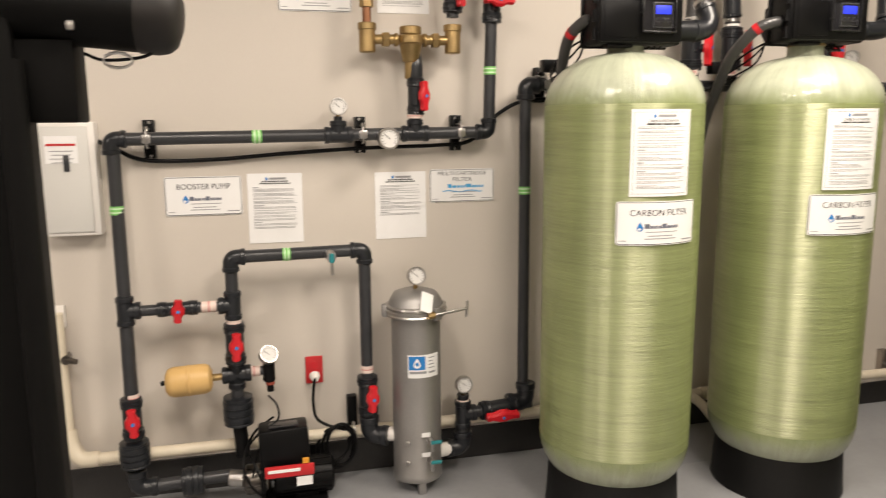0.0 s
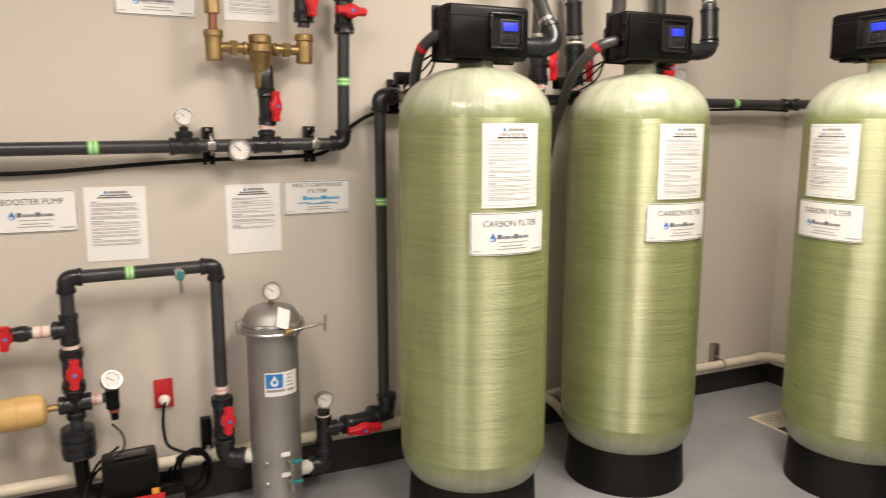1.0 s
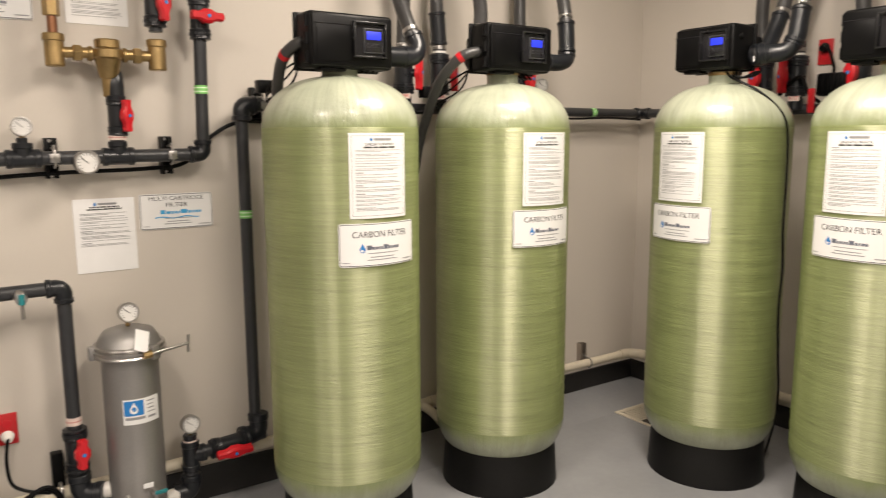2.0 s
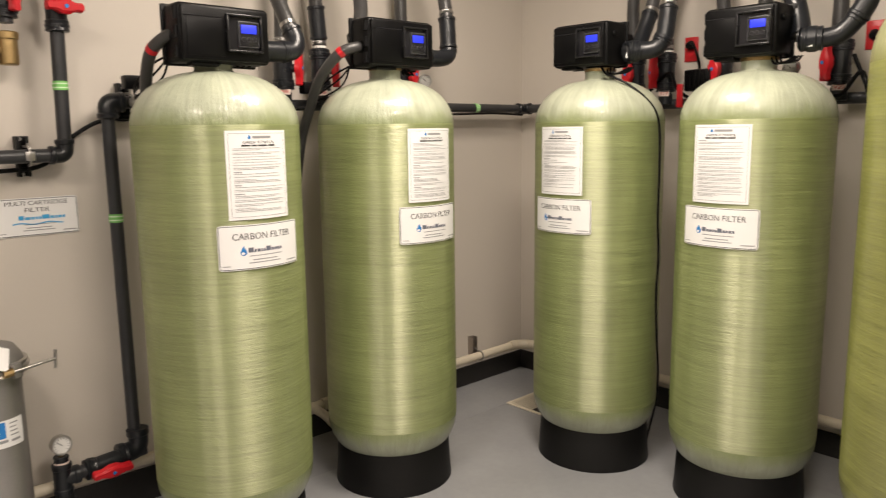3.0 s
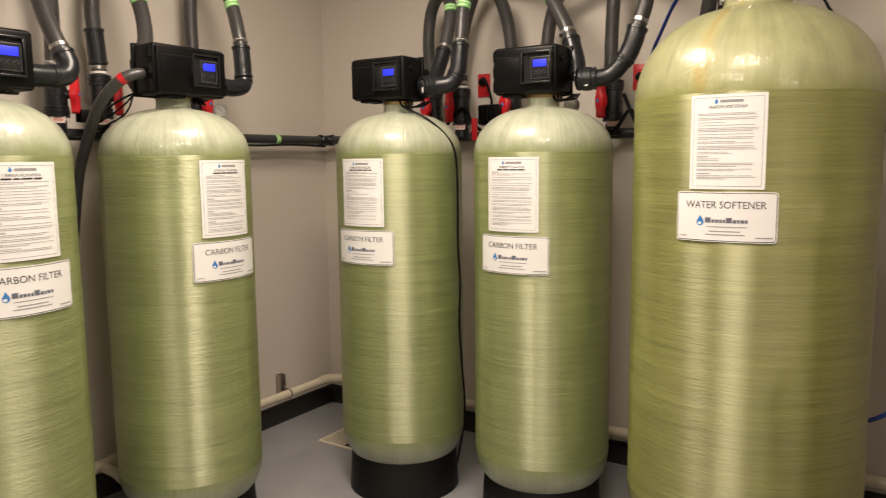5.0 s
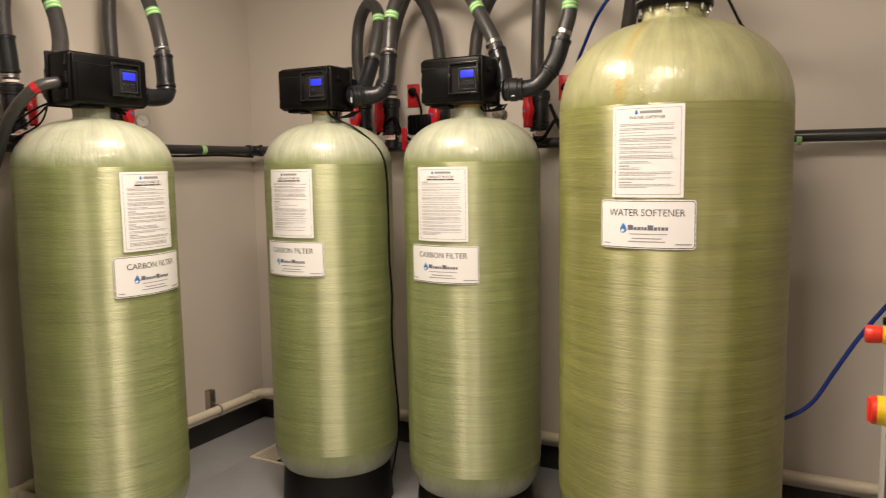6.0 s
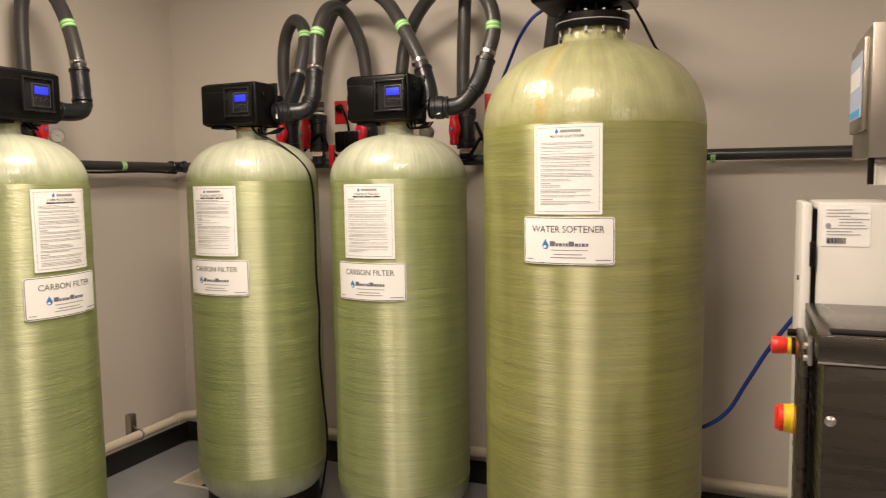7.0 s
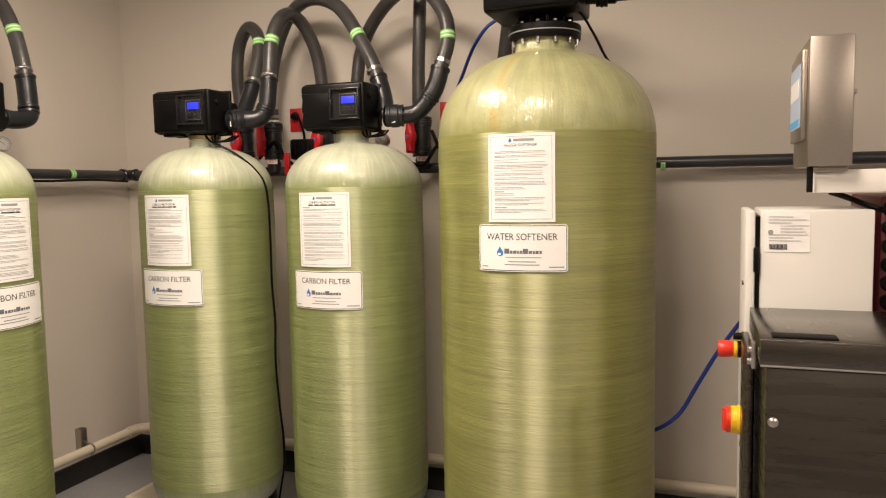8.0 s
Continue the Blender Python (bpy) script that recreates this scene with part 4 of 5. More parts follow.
part("red_band", box(B(), (0.02, -0.122, 0.195), (0.185, 0.012, 0.045), 0.003), REDPLATE, pm, "red lower band")
part("band_stripe", box(B(), (0.0, -0.1295, 0.20), (0.12, 0.002, 0.012)), PLATE, pm)
part("warning_label", box(B(), (0.082, -0.1245, 0.232), (0.024, 0.003, 0.022)), material("orange_label", (0.75, 0.33, 0.03), 0.5), pm, "orange warning label")
part("rating_plate", box(B(), (0.075, -0.126, 0.150), (0.06, 0.004, 0.035)), PLATE, pm, "white rating plate")
part("foot_plate", box(B(), (0.04, 0.02, 0.0125), (0.26, 0.16, 0.025), 0.004), BLACK, pm)
part("pedestal", box(B(), (0.09, 0.03, 0.035), (0.09, 0.09, 0.05), 0.006), BLACK, pm)
for i, pts in enumerate([[(-0.045, 0.03, 0.45), (-0.015, -0.005, 0.42), (-0.012, -0.02, 0.37), (-0.06, -0.05, 0.335), (-0.10, -0.06, 0.24), (-0.12, -0.05, 0.15)],
                         [(-0.03, 0.10, 0.33), (-0.11, 0.02, 0.30), (-0.15, -0.06, 0.22), (-0.13, -0.09, 0.14), (-0.08, -0.09, 0.08)],
                         [(-0.07, 0.06, 0.30), (-0.13, -0.02, 0.26), (-0.10, -0.10, 0.20), (-0.07, -0.12, 0.13)]]):
    part("wire", sweep(B(), smooth_path(pts, 6), 0.005 if i else 0.004, 8), BLACK, pm)


def outlet(name, at, facing, label, cord):
    """Red receptacle plate with a plug and a black cord."""
    o = thing(name, at, label, "socket", "red sockets", rz=facing)
    bm = box(B(), (0, -0.004, 0), (0.072, 0.008, 0.118), 0.003)
    part("cover_plate", bm, REDPLATE, o)
    for s in (-1, 1):
        part("receptacle", rod(B(), (0, -0.006, s * 0.02), (0, -0.010, s * 0.02), 0.0165, edge=0.001, seg=24), RED, o)
    if cord:
        part("plug", rod(B(), (0, -0.01, cord[0][2] + 0.0), (0, -0.045, cord[0][2] - 0.006), 0.023, 0.015, edge=0.004), WHITE if facing == 0 else BLACK, o, "round moulded plug")
        part("cord", sweep(B(), smooth_path(cord, 8), 0.0065, 8), BLACK, o)
    return o


outlet("red_socket", (0.210, NORTH - 0.0005, 0.478), 0, "red wall socket with a white plug and black cord",
       [(0, -0.04, -0.024), (-0.008, -0.05, -0.06), (-0.012, -0.045, -0.13), (0.0, -0.05, -0.20), (0.05, -0.06, -0.235), (0.115, -0.065, -0.26), (0.13, -0.07, -0.33), (0.08, -0.08, -0.385), (-0.02, -0.14, -0.36)])
coil = thing("cord_coil", (0.28, 2.985, 0), "coiled black power cord hanging at the wall", "cord")
for k in range(3):
    pts = [(0.075 * math.cos(a) * (1 - 0.1 * k) + 0.012 * k, -0.012 * k, 0.155 + 0.09 * math.sin(a) + 0.012 * k) for a in [2 * math.pi * i / 14 for i in range(15)]]
    part("loop", sweep(B(), smooth_path(pts, 3), 0.007, 8), BLACK, coil)
hb = thing("wall_bracket", (0.362, NORTH, 0.24), "black strut bracket clamping the cream pipe", "bracket")
part("channel", box(B(), (0, -0.02, 0.04), (0.04, 0.04, 0.15), 0.002), BLACK, hb)
part("strap", sweep(B(), [(0.0, -0.05 + 0.033 * math.cos(a) - 0.03, -0.02 + 0.033 * math.sin(a)) for a in [math.pi / 6 * i for i in range(13)]], 0.006, 8), BRIGHT, hb, "shiny strap")


# ---- cartridge filter ----
ct = thing("cartridge_filter", (0.612, 2.88, 0), "grey steel multi-cartridge filter housing on short feet", "filter")
part("body", lathe(B(), [(0, 0.05), (0.101, 0.05), (0.103, 0.053), (0.103, 0.076), (0.100, 0.080), (0.100, 0.742), (0.114, 0.748), (0.116, 0.762), (0, 0.762)], 56), VESSEL, ct)
part("lid", lathe(B(), [(0.0, 0.768), (0.116, 0.768), (0.117, 0.780), (0.110, 0.790), (0.105, 0.806), (0.086, 0.834), (0.05, 0.846), (0, 0.850)], 56), VESSEL, ct, "domed steel lid")
part("clamp_band", lathe(B(), [(0.112, 0.742), (0.124, 0.745), (0.125, 0.750), (0.121, 0.757), (0.128, 0.762), (0.128, 0.770), (0.121, 0.774), (0.125, 0.781), (0.123, 0.787), (0.112, 0.788)], 56), BRIGHT, ct, "polished clamp band")
for k in range(3):
    a = radians(-60 + 120 * k)
    part("clamp_lug", box(B(), (0, 0, 0), (0.022, 0.034, 0.050), 0.004, m=pose(0.128 * math.cos(a), 0.128 * math.sin(a), 0.765, 0, 0, math.degrees(a))), VESSEL, ct)
bm = rod(B(), (0.03, -0.128, 0.762), (0.19, -0.10, 0.776), 0.0055, seg=12)
part("clamp_bolt", bm, BRIGHT, ct)
part("tee_handle", rod(B(), (0.186, -0.101, 0.742), (0.190, -0.10, 0.808), 0.005, seg=12), BRIGHT, ct)
part("clamp_nut", rod(B(), (0.02, -0.129, 0.762), (0.05, -0.124, 0.764), 0.014, seg=8), BRASS, ct)
gauge(ct, (0.0, -0.03, 0.905), (0.0, -1, 0.15), 0.036, (0, 0, 0.845))
part("hang_tag", box(B(), (0, 0, 0), (0.052, 0.0015, 0.085), m=pose(0.022, -0.108, 0.812, -36, 24, 8)), PAPER, ct, "white paper tag")
lab = part("label", bend(shift(round_sheet(0.135, 0.095, 0.002, 14), 0.012, 0.55), 0.100, 0.0015), PAPER, ct, "blue and white product label")
part("label_field", bend(shift(round_sheet(0.066, 0.056, 0.001, 8), -0.018, 0.564), 0.100, 0.0022), BLUEINK, lab, "blue field")
part("label_mark", bend(shift(drop_mark(0.04), -0.018, 0.562), 0.100, 0.0028), PLATE, lab)
bm = B()
for k in range(4):
    rect(bm, 0.028, 0.028 + (0.03, 0.022, 0.027, 0.03)[k], 0.582 - k * 0.014, 0.586 - k * 0.014, 3)
rect(bm, -0.048, 0.02, 0.520, 0.530, 6)
rect(bm, 0.03, 0.062, 0.519, 0.527, 4)
part("label_print", bend(bm, 0.100, 0.0022), GREYINK, lab)
for k in range(3):
    a = radians(-90 + 120 * k)
    part("foot", box(B(), (0.082 * math.cos(a), 0.082 * math.sin(a), 0.028), (0.03, 0.03, 0.056), 0.003), VESSEL, ct)
for zz in (0.15, 0.235):
    sp = part("sample_cock", rod(B(), (0.03, -0.092, zz), (0.034, -0.135, zz), 0.011, edge=0.002), BRIGHT, ct, "small chrome cock")
    part("cock_lever", box(B(), (0.05, -0.135, zz + 0.004), (0.045, 0.01, 0.014), 0.003), bpy.data.materials["teal_plastic"], sp, "teal lever")
    part("cock_tag", box(B(), (0.012, -0.112, zz + 0.03), (0.035, 0.002, 0.018)), PLATE, ct, "small printed tag")
    part("cock_spout", rod(B(), (0.034, -0.13, zz), (0.034, -0.13, zz - 0.035), 0.007), BRIGHT, sp)
    part("plug", rod(B(), (-0.055, -0.078, zz - 0.01), (-0.062, -0.092, zz - 0.01), 0.009, edge=0.002), BRIGHT, ct)
part("outlet_nipple", rod(B(), (0.09, 0.03, 0.125), (0.15, 0.04, 0.125), 0.030, edge=0.003), WHITE, ct, "white threaded nipple")

ol = thing("filter_outlet_line", (0, YA, 0), "dark grey outlet pipe with a red-handled valve", "pipe")
elbow(ol, (0.5, 0, 0.12), (0.822, 0, 0.122), (0.822, 0, 0.5), PR * 1.2, reach=0.07)
run(ol, "pipe", [(0.822, 0, 0.17), (0.824, 0, 0.28)], PR * 1.1, PVC)
tee(ol, (0.824, 0, 0.272), (0, 0, 1), (1, 0, 0), PR * 1.05, 0.06)
socket(ol, "gauge_port", (0.824, 0, 0.32), (0.825, 0, 0.36), 0.026)
tape(ol, (0.825, 0, 0.327), (0, 0, 1), 0.026, PINK, 0.024, "pale printed tag")
gauge(ol, (0.826, -0.02, 0.408), (0.05, -1, 0.1), 0.036, (0.825, 0, 0.355))
run(ol, "pipe", [(0.88, 0, 0.274), (1.14, 0.02, 0.285)], PR, PVC)
ball_valve(ol, (0.985, 0.005, 0.279), (1, 0.08, 0.04), (0.05, -1, -0.25), turn=-4, handle=0.15)
elbow(ol, (0.9, 0.02, 0.285), (1.122, 0.03, 0.287), (1.118, 0.04, 0.6), PR * 1.3, reach=0.085)

# ---- header behind the tanks: riser, north run, east run ----
hd = thing("tank_header", (0, NORTH, 0), "dark grey PVC header pipe along both walls", "pipe")
run(hd, "pipe", [UP((1.114, YP, 0.33)), UP((1.112, YP, 1.63))], PR, PVC)
elbow(hd, UP((1.114, YP, 1.3)), UP((1.112, YP, 1.66)), UP((1.5, YP, 1.66)), PR * 1.15, reach=0.06)
tape(hd, UP((1.112, YP, 1.222)), (0, 0, 1), PR, length=0.032)
run(hd, "pipe", [UP((1.15, YP, 1.66)), UP((3.45, YP, 1.655))], PR, PVC)
elbow(hd, UP((3.0, YP, 1.655)), UP((3.493, YP, 1.655)), UP((3.493, 2.0, 1.655)), PR)
run(hd, "pipe", [UP((3.493, 2.93, 1.655)), UP((3.493, SOUTH + 0.002, 1.628))], PR, PVC)
tape(hd, UP((3.09, YP, 1.656)), (1, 0, 0), PR, length=0.032)
tape(hd, UP((3.493, 0.135, 1.6375)), (0, 1, 0), PR, length=0.02)
strut_clamp((1.20, YP, 1.66), 0.07, 0.075)
part("cable", sweep(B(), smooth_path([UP(p) for p in ((2.5, 2.95, 1.63), (2.9, 2.955, 1.622), (3.2, 2.955, 1.628), (3.44, 2.94, 1.62))]), 0.006, 8), BLACK, cable)


def header_valve(at, front, tag_front, handle_turn, up_len=0.16, tag=""):
    """Upright tee off the header with a ball valve, printed tag and a hose barb."""
    x, y, z = at
    o = thing("header_valve", at, "dark grey upright ball valve with red handle on the header", "valve", "header valves")
    bm = rod(B(), (0, 0, 0.0), (0, 0, 0.055), 0.034, edge=0.004)
    part("tee", bm, FITTING, o)
    f = Vector(tag_front).normalized()
    face = Matrix.Translation(f * 0.040 + V(0, 0, 0.054)) @ f.to_track_quat("-Y", "Z").to_matrix().to_4x4()
    tg = part("tag", box(B(), (0, 0, 0), (0.05, 0.002, 0.026), m=face), PINK, o, "pale printed valve tag")
    if tag:
        bm = letters(tag, 0.017, 0.040)
        bmesh.ops.transform(bm, matrix=face @ Matrix.Translation((0, -0.0016, 0)), verts=bm.verts)
        part("tag_print", bm, REDPLATE, tg, "red printed number")
    else:
        part("tag_print", box(B(), (0, -0.0013, 0), (0.034, 0.0008, 0.010), m=face), TAGPRINT, tg)
    part("pipe", rod(B(), (0, 0, 0.04), (0, 0, up_len + 0.08), 0.029), PVC, o)
    ball_valve(o, (0, 0, 0.155), (0, 0, 1), front, r=0.026, size=1.12, turn=handle_turn, handle=0.135)
    part("hose_socket", rod(B(), (0, 0, 0.225), (0, 0, 0.252), 0.037, edge=0.004), FITTING, o)
    part("white_sleeve", rod(B(), (0, 0, 0.250), (0, 0, 0.262), 0.0325, edge=0.001), WHITE, o, "thin white sleeve end")
    part("hose_tail", rod(B(), (0, 0, 0.258), (0, 0, 0.315), 0.0315), HOSE, o)
    clip = rod(B(), (0, 0, 0.270), (0, 0, 0.286), 0.0338, seg=24, edge=0.001)
    rod(clip, (-0.028, -0.026, 0.278), (-0.044, -0.012, 0.278), 0.006, seg=10)
    part("hose_clamp", clip, BRIGHT, o, "worm-drive steel hose clamp")
    return o


for at, fr in [((1.865, YP - 0.02, 1.66), (0.8, -0.8, 0)), ((2.06, YP - 0.02, 1.66), (0.8, -0.8, 0)), ((2.55, YP - 0.02, 1.657), (0.2, -1, 0))]:
    header_valve(at, fr, (-0.5, -1, 0), 0)
for at, fr, tag_text in [((3.465, 2.20, 1.65), (-1, 0.1, 0), ""), ((3.465, 2.03, 1.648), (-0.9, 0.55, 0), "V17"), ((3.465, 1.735, 1.645), (-1, 0.15, 0), ""), ((3.465, 1.225, 1.64), (-0.9, 0.55, 0), "V20")]:
    header_valve(at, fr, (-1, -0.35, 0), 0, tag=tag_text)
# a low valve and its actuator between the two east tanks
lv = thing("solenoid_valve", (3.44, 1.87, 1.63), "black motorised valve with a red lever on the header", "valve")
part("actuator", box(B(), (-0.01, -0.055, 0.125), (0.10, 0.15, 0.10), 0.012), BLACK, lv, "black ribbed actuator")
for k in range(6):
    part("rib", box(B(), (-0.064, -0.115 + 0.024 * k, 0.125), (0.012, 0.008, 0.09), 0.002), BLACK, lv)
part("valve_body", rod(B(), (0, -0.055, 0.0), (0, -0.055, 0.08), 0.034, edge=0.004), FITTING, lv)
part("lever", box(B(), (-0.075, 0.025, 0.055), (0.016, 0.03, 0.11), 0.006), RED, lv, "red lever")

gp = thing("header_gauge", (2.70, YP, 1.665), "small steel pressure gauge on the header", "gauge")
part("stem", rod(B(), (0, 0, 0.0), (0, 0, 0.10), 0.008), BRASS, gp)
gauge(gp, (0, -0.02, 0.125), (-0.45, -1, 0.05), 0.033)
gp2 = copy_thing(gp, pose(3.36, 1.385, 1.655, 0, 0, -70))

outlet("red_socket", (EAST - 0.0005, 1.967, 1.918), -90, "red wall socket with a black plug and cord",
       [(0, -0.03, 0.02), (0.03, -0.05, 0.02), (0.06, -0.06, -0.03), (0.075, -0.06, -0.10), (0.05, -0.07, -0.15), (0.07, -0.08, -0.2)])
outlet("red_socket", (EAST - 0.0005, 1.140, 1.908), -90, "red wall socket with a black plug and cord",
       [(0, -0.03, 0.0), (0.03, -0.05, -0.02), (0.06, -0.06, -0.12), (0.05, -0.07, -0.25), (0.06, -0.08, -0.33)])

# loose cables along the header behind the tanks
for k_, pts in enumerate([[(1.75, 2.93, 1.70), (1.9, 2.90, 1.64), (2.05, 2.91, 1.69), (2.2, 2.93, 1.63), (2.4, 2.94, 1.68)],
                          [(3.44, 2.1, 1.72), (3.41, 1.98, 1.80), (3.40, 1.93, 1.72), (3.40, 1.82, 1.66), (3.41, 1.65, 1.70), (3.42, 1.5, 1.66)],
                          [(3.44, 1.32, 1.70), (3.40, 1.20, 1.66), (3.40, 1.12, 1.75), (3.42, 1.08, 1.64), (3.43, 0.95, 1.66)],
                          [(3.42, 1.16, 1.82), (3.40, 1.11, 1.72), (3.41, 1.06, 1.60), (3.43, 1.02, 1.56)]]):
    lc = thing("loose_cable", pts[0], "loose black cable tucked behind the tanks", "cable", "loose cables")
    part("cable", sweep(B(), smooth_path([Vector(p) - Vector(pts[0]) for p in pts], 8), 0.0085, 8), BLACK, lc)


# ---- hoses and fittings of the valve heads ----
def local(tank_ob, p):
    return tank_ob.matrix_world.inverted() @ Vector(p)


bpy.context.view_layer.update()
T1, T2, T3, T4 = tanks
# north pair
flex_hose([(1.50, 2.60, 1.845), (1.60, 2.60, 1.842), (1.690, 2.605, 1.850), (1.718, 2.615, 1.890), (1.705, 2.65, 1.965), (1.700, 2.72, 2.09), (1.715, 2.80, 2.25), (1.76, 2.87, 2.42), (1.82, 2.93, 2.40), (1.862, 2.95, 2.20), (1.865, 2.957, 1.96)],
          "thick grey flexible hose looping from valve head to header", (0.395,), (), ends=(((0.0, 0.16), 0.039), ((0.16, 0.37), 0.037)))
flex_hose([(2.02, 2.62, 1.845), (2.005, 2.62, 1.85), (2.02, 2.63, 1.90), (2.060, 2.66, 1.965), (2.12, 2.72, 2.07), (2.15, 2.80, 2.22), (2.13, 2.88, 2.36), (2.08, 2.93, 2.36), (2.045, 2.955, 2.2), (2.058, 2.957, 1.95)],
          "thick grey flexible hose looping from valve head to header", (0.36, 0.97), (0.55,), ends=(((0.0, 0.14), 0.040), ((0.14, 0.34), 0.036), ((0.95, 1.0), 0.037)))
flex_hose([(2.40, 2.60, 1.862), (2.47, 2.60, 1.862), (2.527, 2.605, 1.880), (2.540, 2.615, 1.93), (2.543, 2.622, 2.0), (2.548, 2.64, 2.10), (2.568, 2.70, 2.24), (2.575, 2.77, 2.36), (2.57, 2.85, 2.43), (2.55, 2.93, 2.40), (2.545, 2.957, 2.25), (2.548, 2.957, 1.95)],
          "thick grey flexible hose looping from valve head to header", (0.44,), (0.55,), ends=(((0.0, 0.24), 0.037), ((0.25, 0.42), 0.038)))
for n_, pts in enumerate([[(1.195, 2.50, 1.862), (1.165, 2.53, 1.858), (1.140, 2.60, 1.815), (1.150, 2.68, 1.74), (1.172, 2.75, 1.66), (1.19, 2.82, 1.5), (1.2, 2.90, 1.2)],
                          [(1.965, 2.50, 1.872), (1.915, 2.50, 1.868), (1.862, 2.53, 1.842), (1.830, 2.62, 1.753), (1.839, 2.72, 1.63), (1.852, 2.82, 1.48), (1.87, 2.92, 1.2)]]):
    dh = thing("drain_hose", pts[0], "thin dark grey drain hose with a red band", "hose", "drain hoses")
    loc = [Vector(p) - Vector(pts[0]) for p in pts]
    path = smooth_path(loc, 8)
    part("hose", sweep(B(), path, 0.021, 16), HOSE, dh)
    i = 15
    part("red_band", rod(B(), path[i] - (path[i + 1] - path[i]).normalized() * 0.01, path[i] + (path[i + 1] - path[i]).normalized() * 0.01, 0.0222, seg=18), RED, dh, "red and white band")
    part("hose_clip", rod(B(), path[3], path[5], 0.025, seg=18, edge=0.002), BLACK, dh)
    part("fitting", rod(B(), path[0] + V(0.03, 0, 0), path[2], 0.026, edge=0.002), BLACK, dh)
    wb = thing("wire_bundle", (0, 0, 0), "loose thin black wires behind the valve head", "wires")
    x0 = pts[0][0]
    for k in range(3):
        q = [(x0 + 0.02, 2.58 + 0.02 * k, 1.82), (x0 - 0.04 + 0.02 * k, 2.66, 1.77 - 0.02 * k), (x0 - 0.05, 2.78, 1.71 - 0.02 * k), (x0 + 0.02 * k, 2.90, 1.67)]
        part("wire", sweep(B(), smooth_path(q, 6), 0.004, 6), BLACK, wb)
    jb = thing("terminal_box", (x0 + 0.0, 2.90, 1.70), "small black terminal box behind the tank", "box")
    part("case", box(B(), (0, 0, 0.03), (0.09, 0.05, 0.05), 0.005), BLACK, jb)
# wires under the heads
for tk in tanks:
    for k in range(3):
        q = [(0.055 + 0.02 * k, -0.03, 1.80), (0.075 + 0.018 * k, -0.035 - 0.01 * k, 1.772), (0.10 + 0.02 * k, 0.0, 1.778), (0.115 + 0.012 * k, 0.05, 1.80)]
        part("wire", sweep(B(), smooth_path(q, 6), 0.0045, 6), BLACK, tk)
    part("neck_ring", lathe(B(), [(0.062, 1.785), (0.070, 1.788), (0.070, 1.80), (0.062, 1.803)], 40), BRASS, tk, "brass neck ring")
# east pair
flex_hose([(3.445, 2.20, 1.93), (3.43, 2.205, 2.12), (3.42, 2.180, 2.28), (3.38, 2.10, 2.355), (3.34, 2.023, 2.315), (3.30, 1.99, 2.225), (3.24, 1.983, 2.085), (3.18, 1.985, 1.97), (3.12, 1.985, 1.895), (3.06, 1.985, 1.875)],
          "thick grey flexible hose looping from valve head to header", (0.68,), (0.52,), ends=(((0.70, 0.88), 0.036), ((0.88, 1.0), 0.039)))
flex_hose([(2.97, 1.94, 1.868), (3.02, 1.905, 1.872), (3.055, 1.845, 1.880), (3.075, 1.816, 1.93), (3.085, 1.812, 1.99), (3.10, 1.811, 2.081), (3.14, 1.818, 2.23), (3.20, 1.81, 2.336), (3.30, 1.805, 2.377), (3.38, 1.781, 2.33), (3.43, 1.752, 2.216), (3.45, 1.738, 2.08), (3.455, 1.735, 1.93)],
          "thick grey flexible hose looping from valve head to header", (0.41,), (0.5,), ends=(((0.0, 0.24), 0.038), ((0.24, 0.40), 0.0385)))
flex_hose([(3.46, 2.05, 1.93), (3.455, 2.02, 2.12), (3.45, 1.97, 2.29), (3.42, 1.88, 2.41), (3.35, 1.745, 2.45), (3.28, 1.60, 2.415), (3.22, 1.489, 2.336), (3.16, 1.381, 2.194), (3.12, 1.304, 2.074), (3.085, 1.25, 1.95), (3.05, 1.225, 1.87)],
          "thick grey flexible hose looping from valve head to header", (0.82,), (0.68,), ends=(((0.84, 1.0), 0.036),))
flex_hose([(3.46, 1.58, 1.85), (3.45, 1.549, 2.057), (3.45, 1.52, 2.215), (3.40, 1.42, 2.345), (3.30, 1.262, 2.42), (3.22, 1.111, 2.40), (3.16, 1.002, 2.285), (3.13, 0.974, 2.167), (3.10, 0.997, 2.05), (3.085, 1.025, 1.955), (3.07, 1.085, 1.875), (3.055, 1.15, 1.858), (3.04, 1.225, 1.856)],
          "thick grey flexible hose looping from valve head to header", (0.655,), (0.58,), ends=(((0.67, 0.78), 0.038), ((0.78, 1.0), 0.035)))
flex_hose([(3.45, 1.233, 1.92), (3.45, 1.23, 2.1), (3.445, 1.222, 2.25), (3.45, 1.215, 2.45), (3.47, 1.20, CEIL - 0.001)],
          "thick grey flexible hose rising straight up the wall", (), ())
for tk, a, b in ((T4, (3.03, 1.215, 1.856), (3.05, 1.145, 1.857)), (T3, (2.975, 1.935, 1.868), (3.01, 1.90, 1.871))):
    part("head_union", socket(tk, "head_union", local(tk, a), local(tk, b), 0.044, FITTING, 1).data and rod(B(), local(tk, a), local(tk, a) + V(0.004, 0, 0), 0.045), FITTING, tk)
    part("white_tag", box(B(), (0, 0, 0), (0.022, 0.003, 0.022), m=Matrix.Translation(local(tk, b) + V(-0.03, -0.047, -0.02))), PLATE, tk, "small white tag")
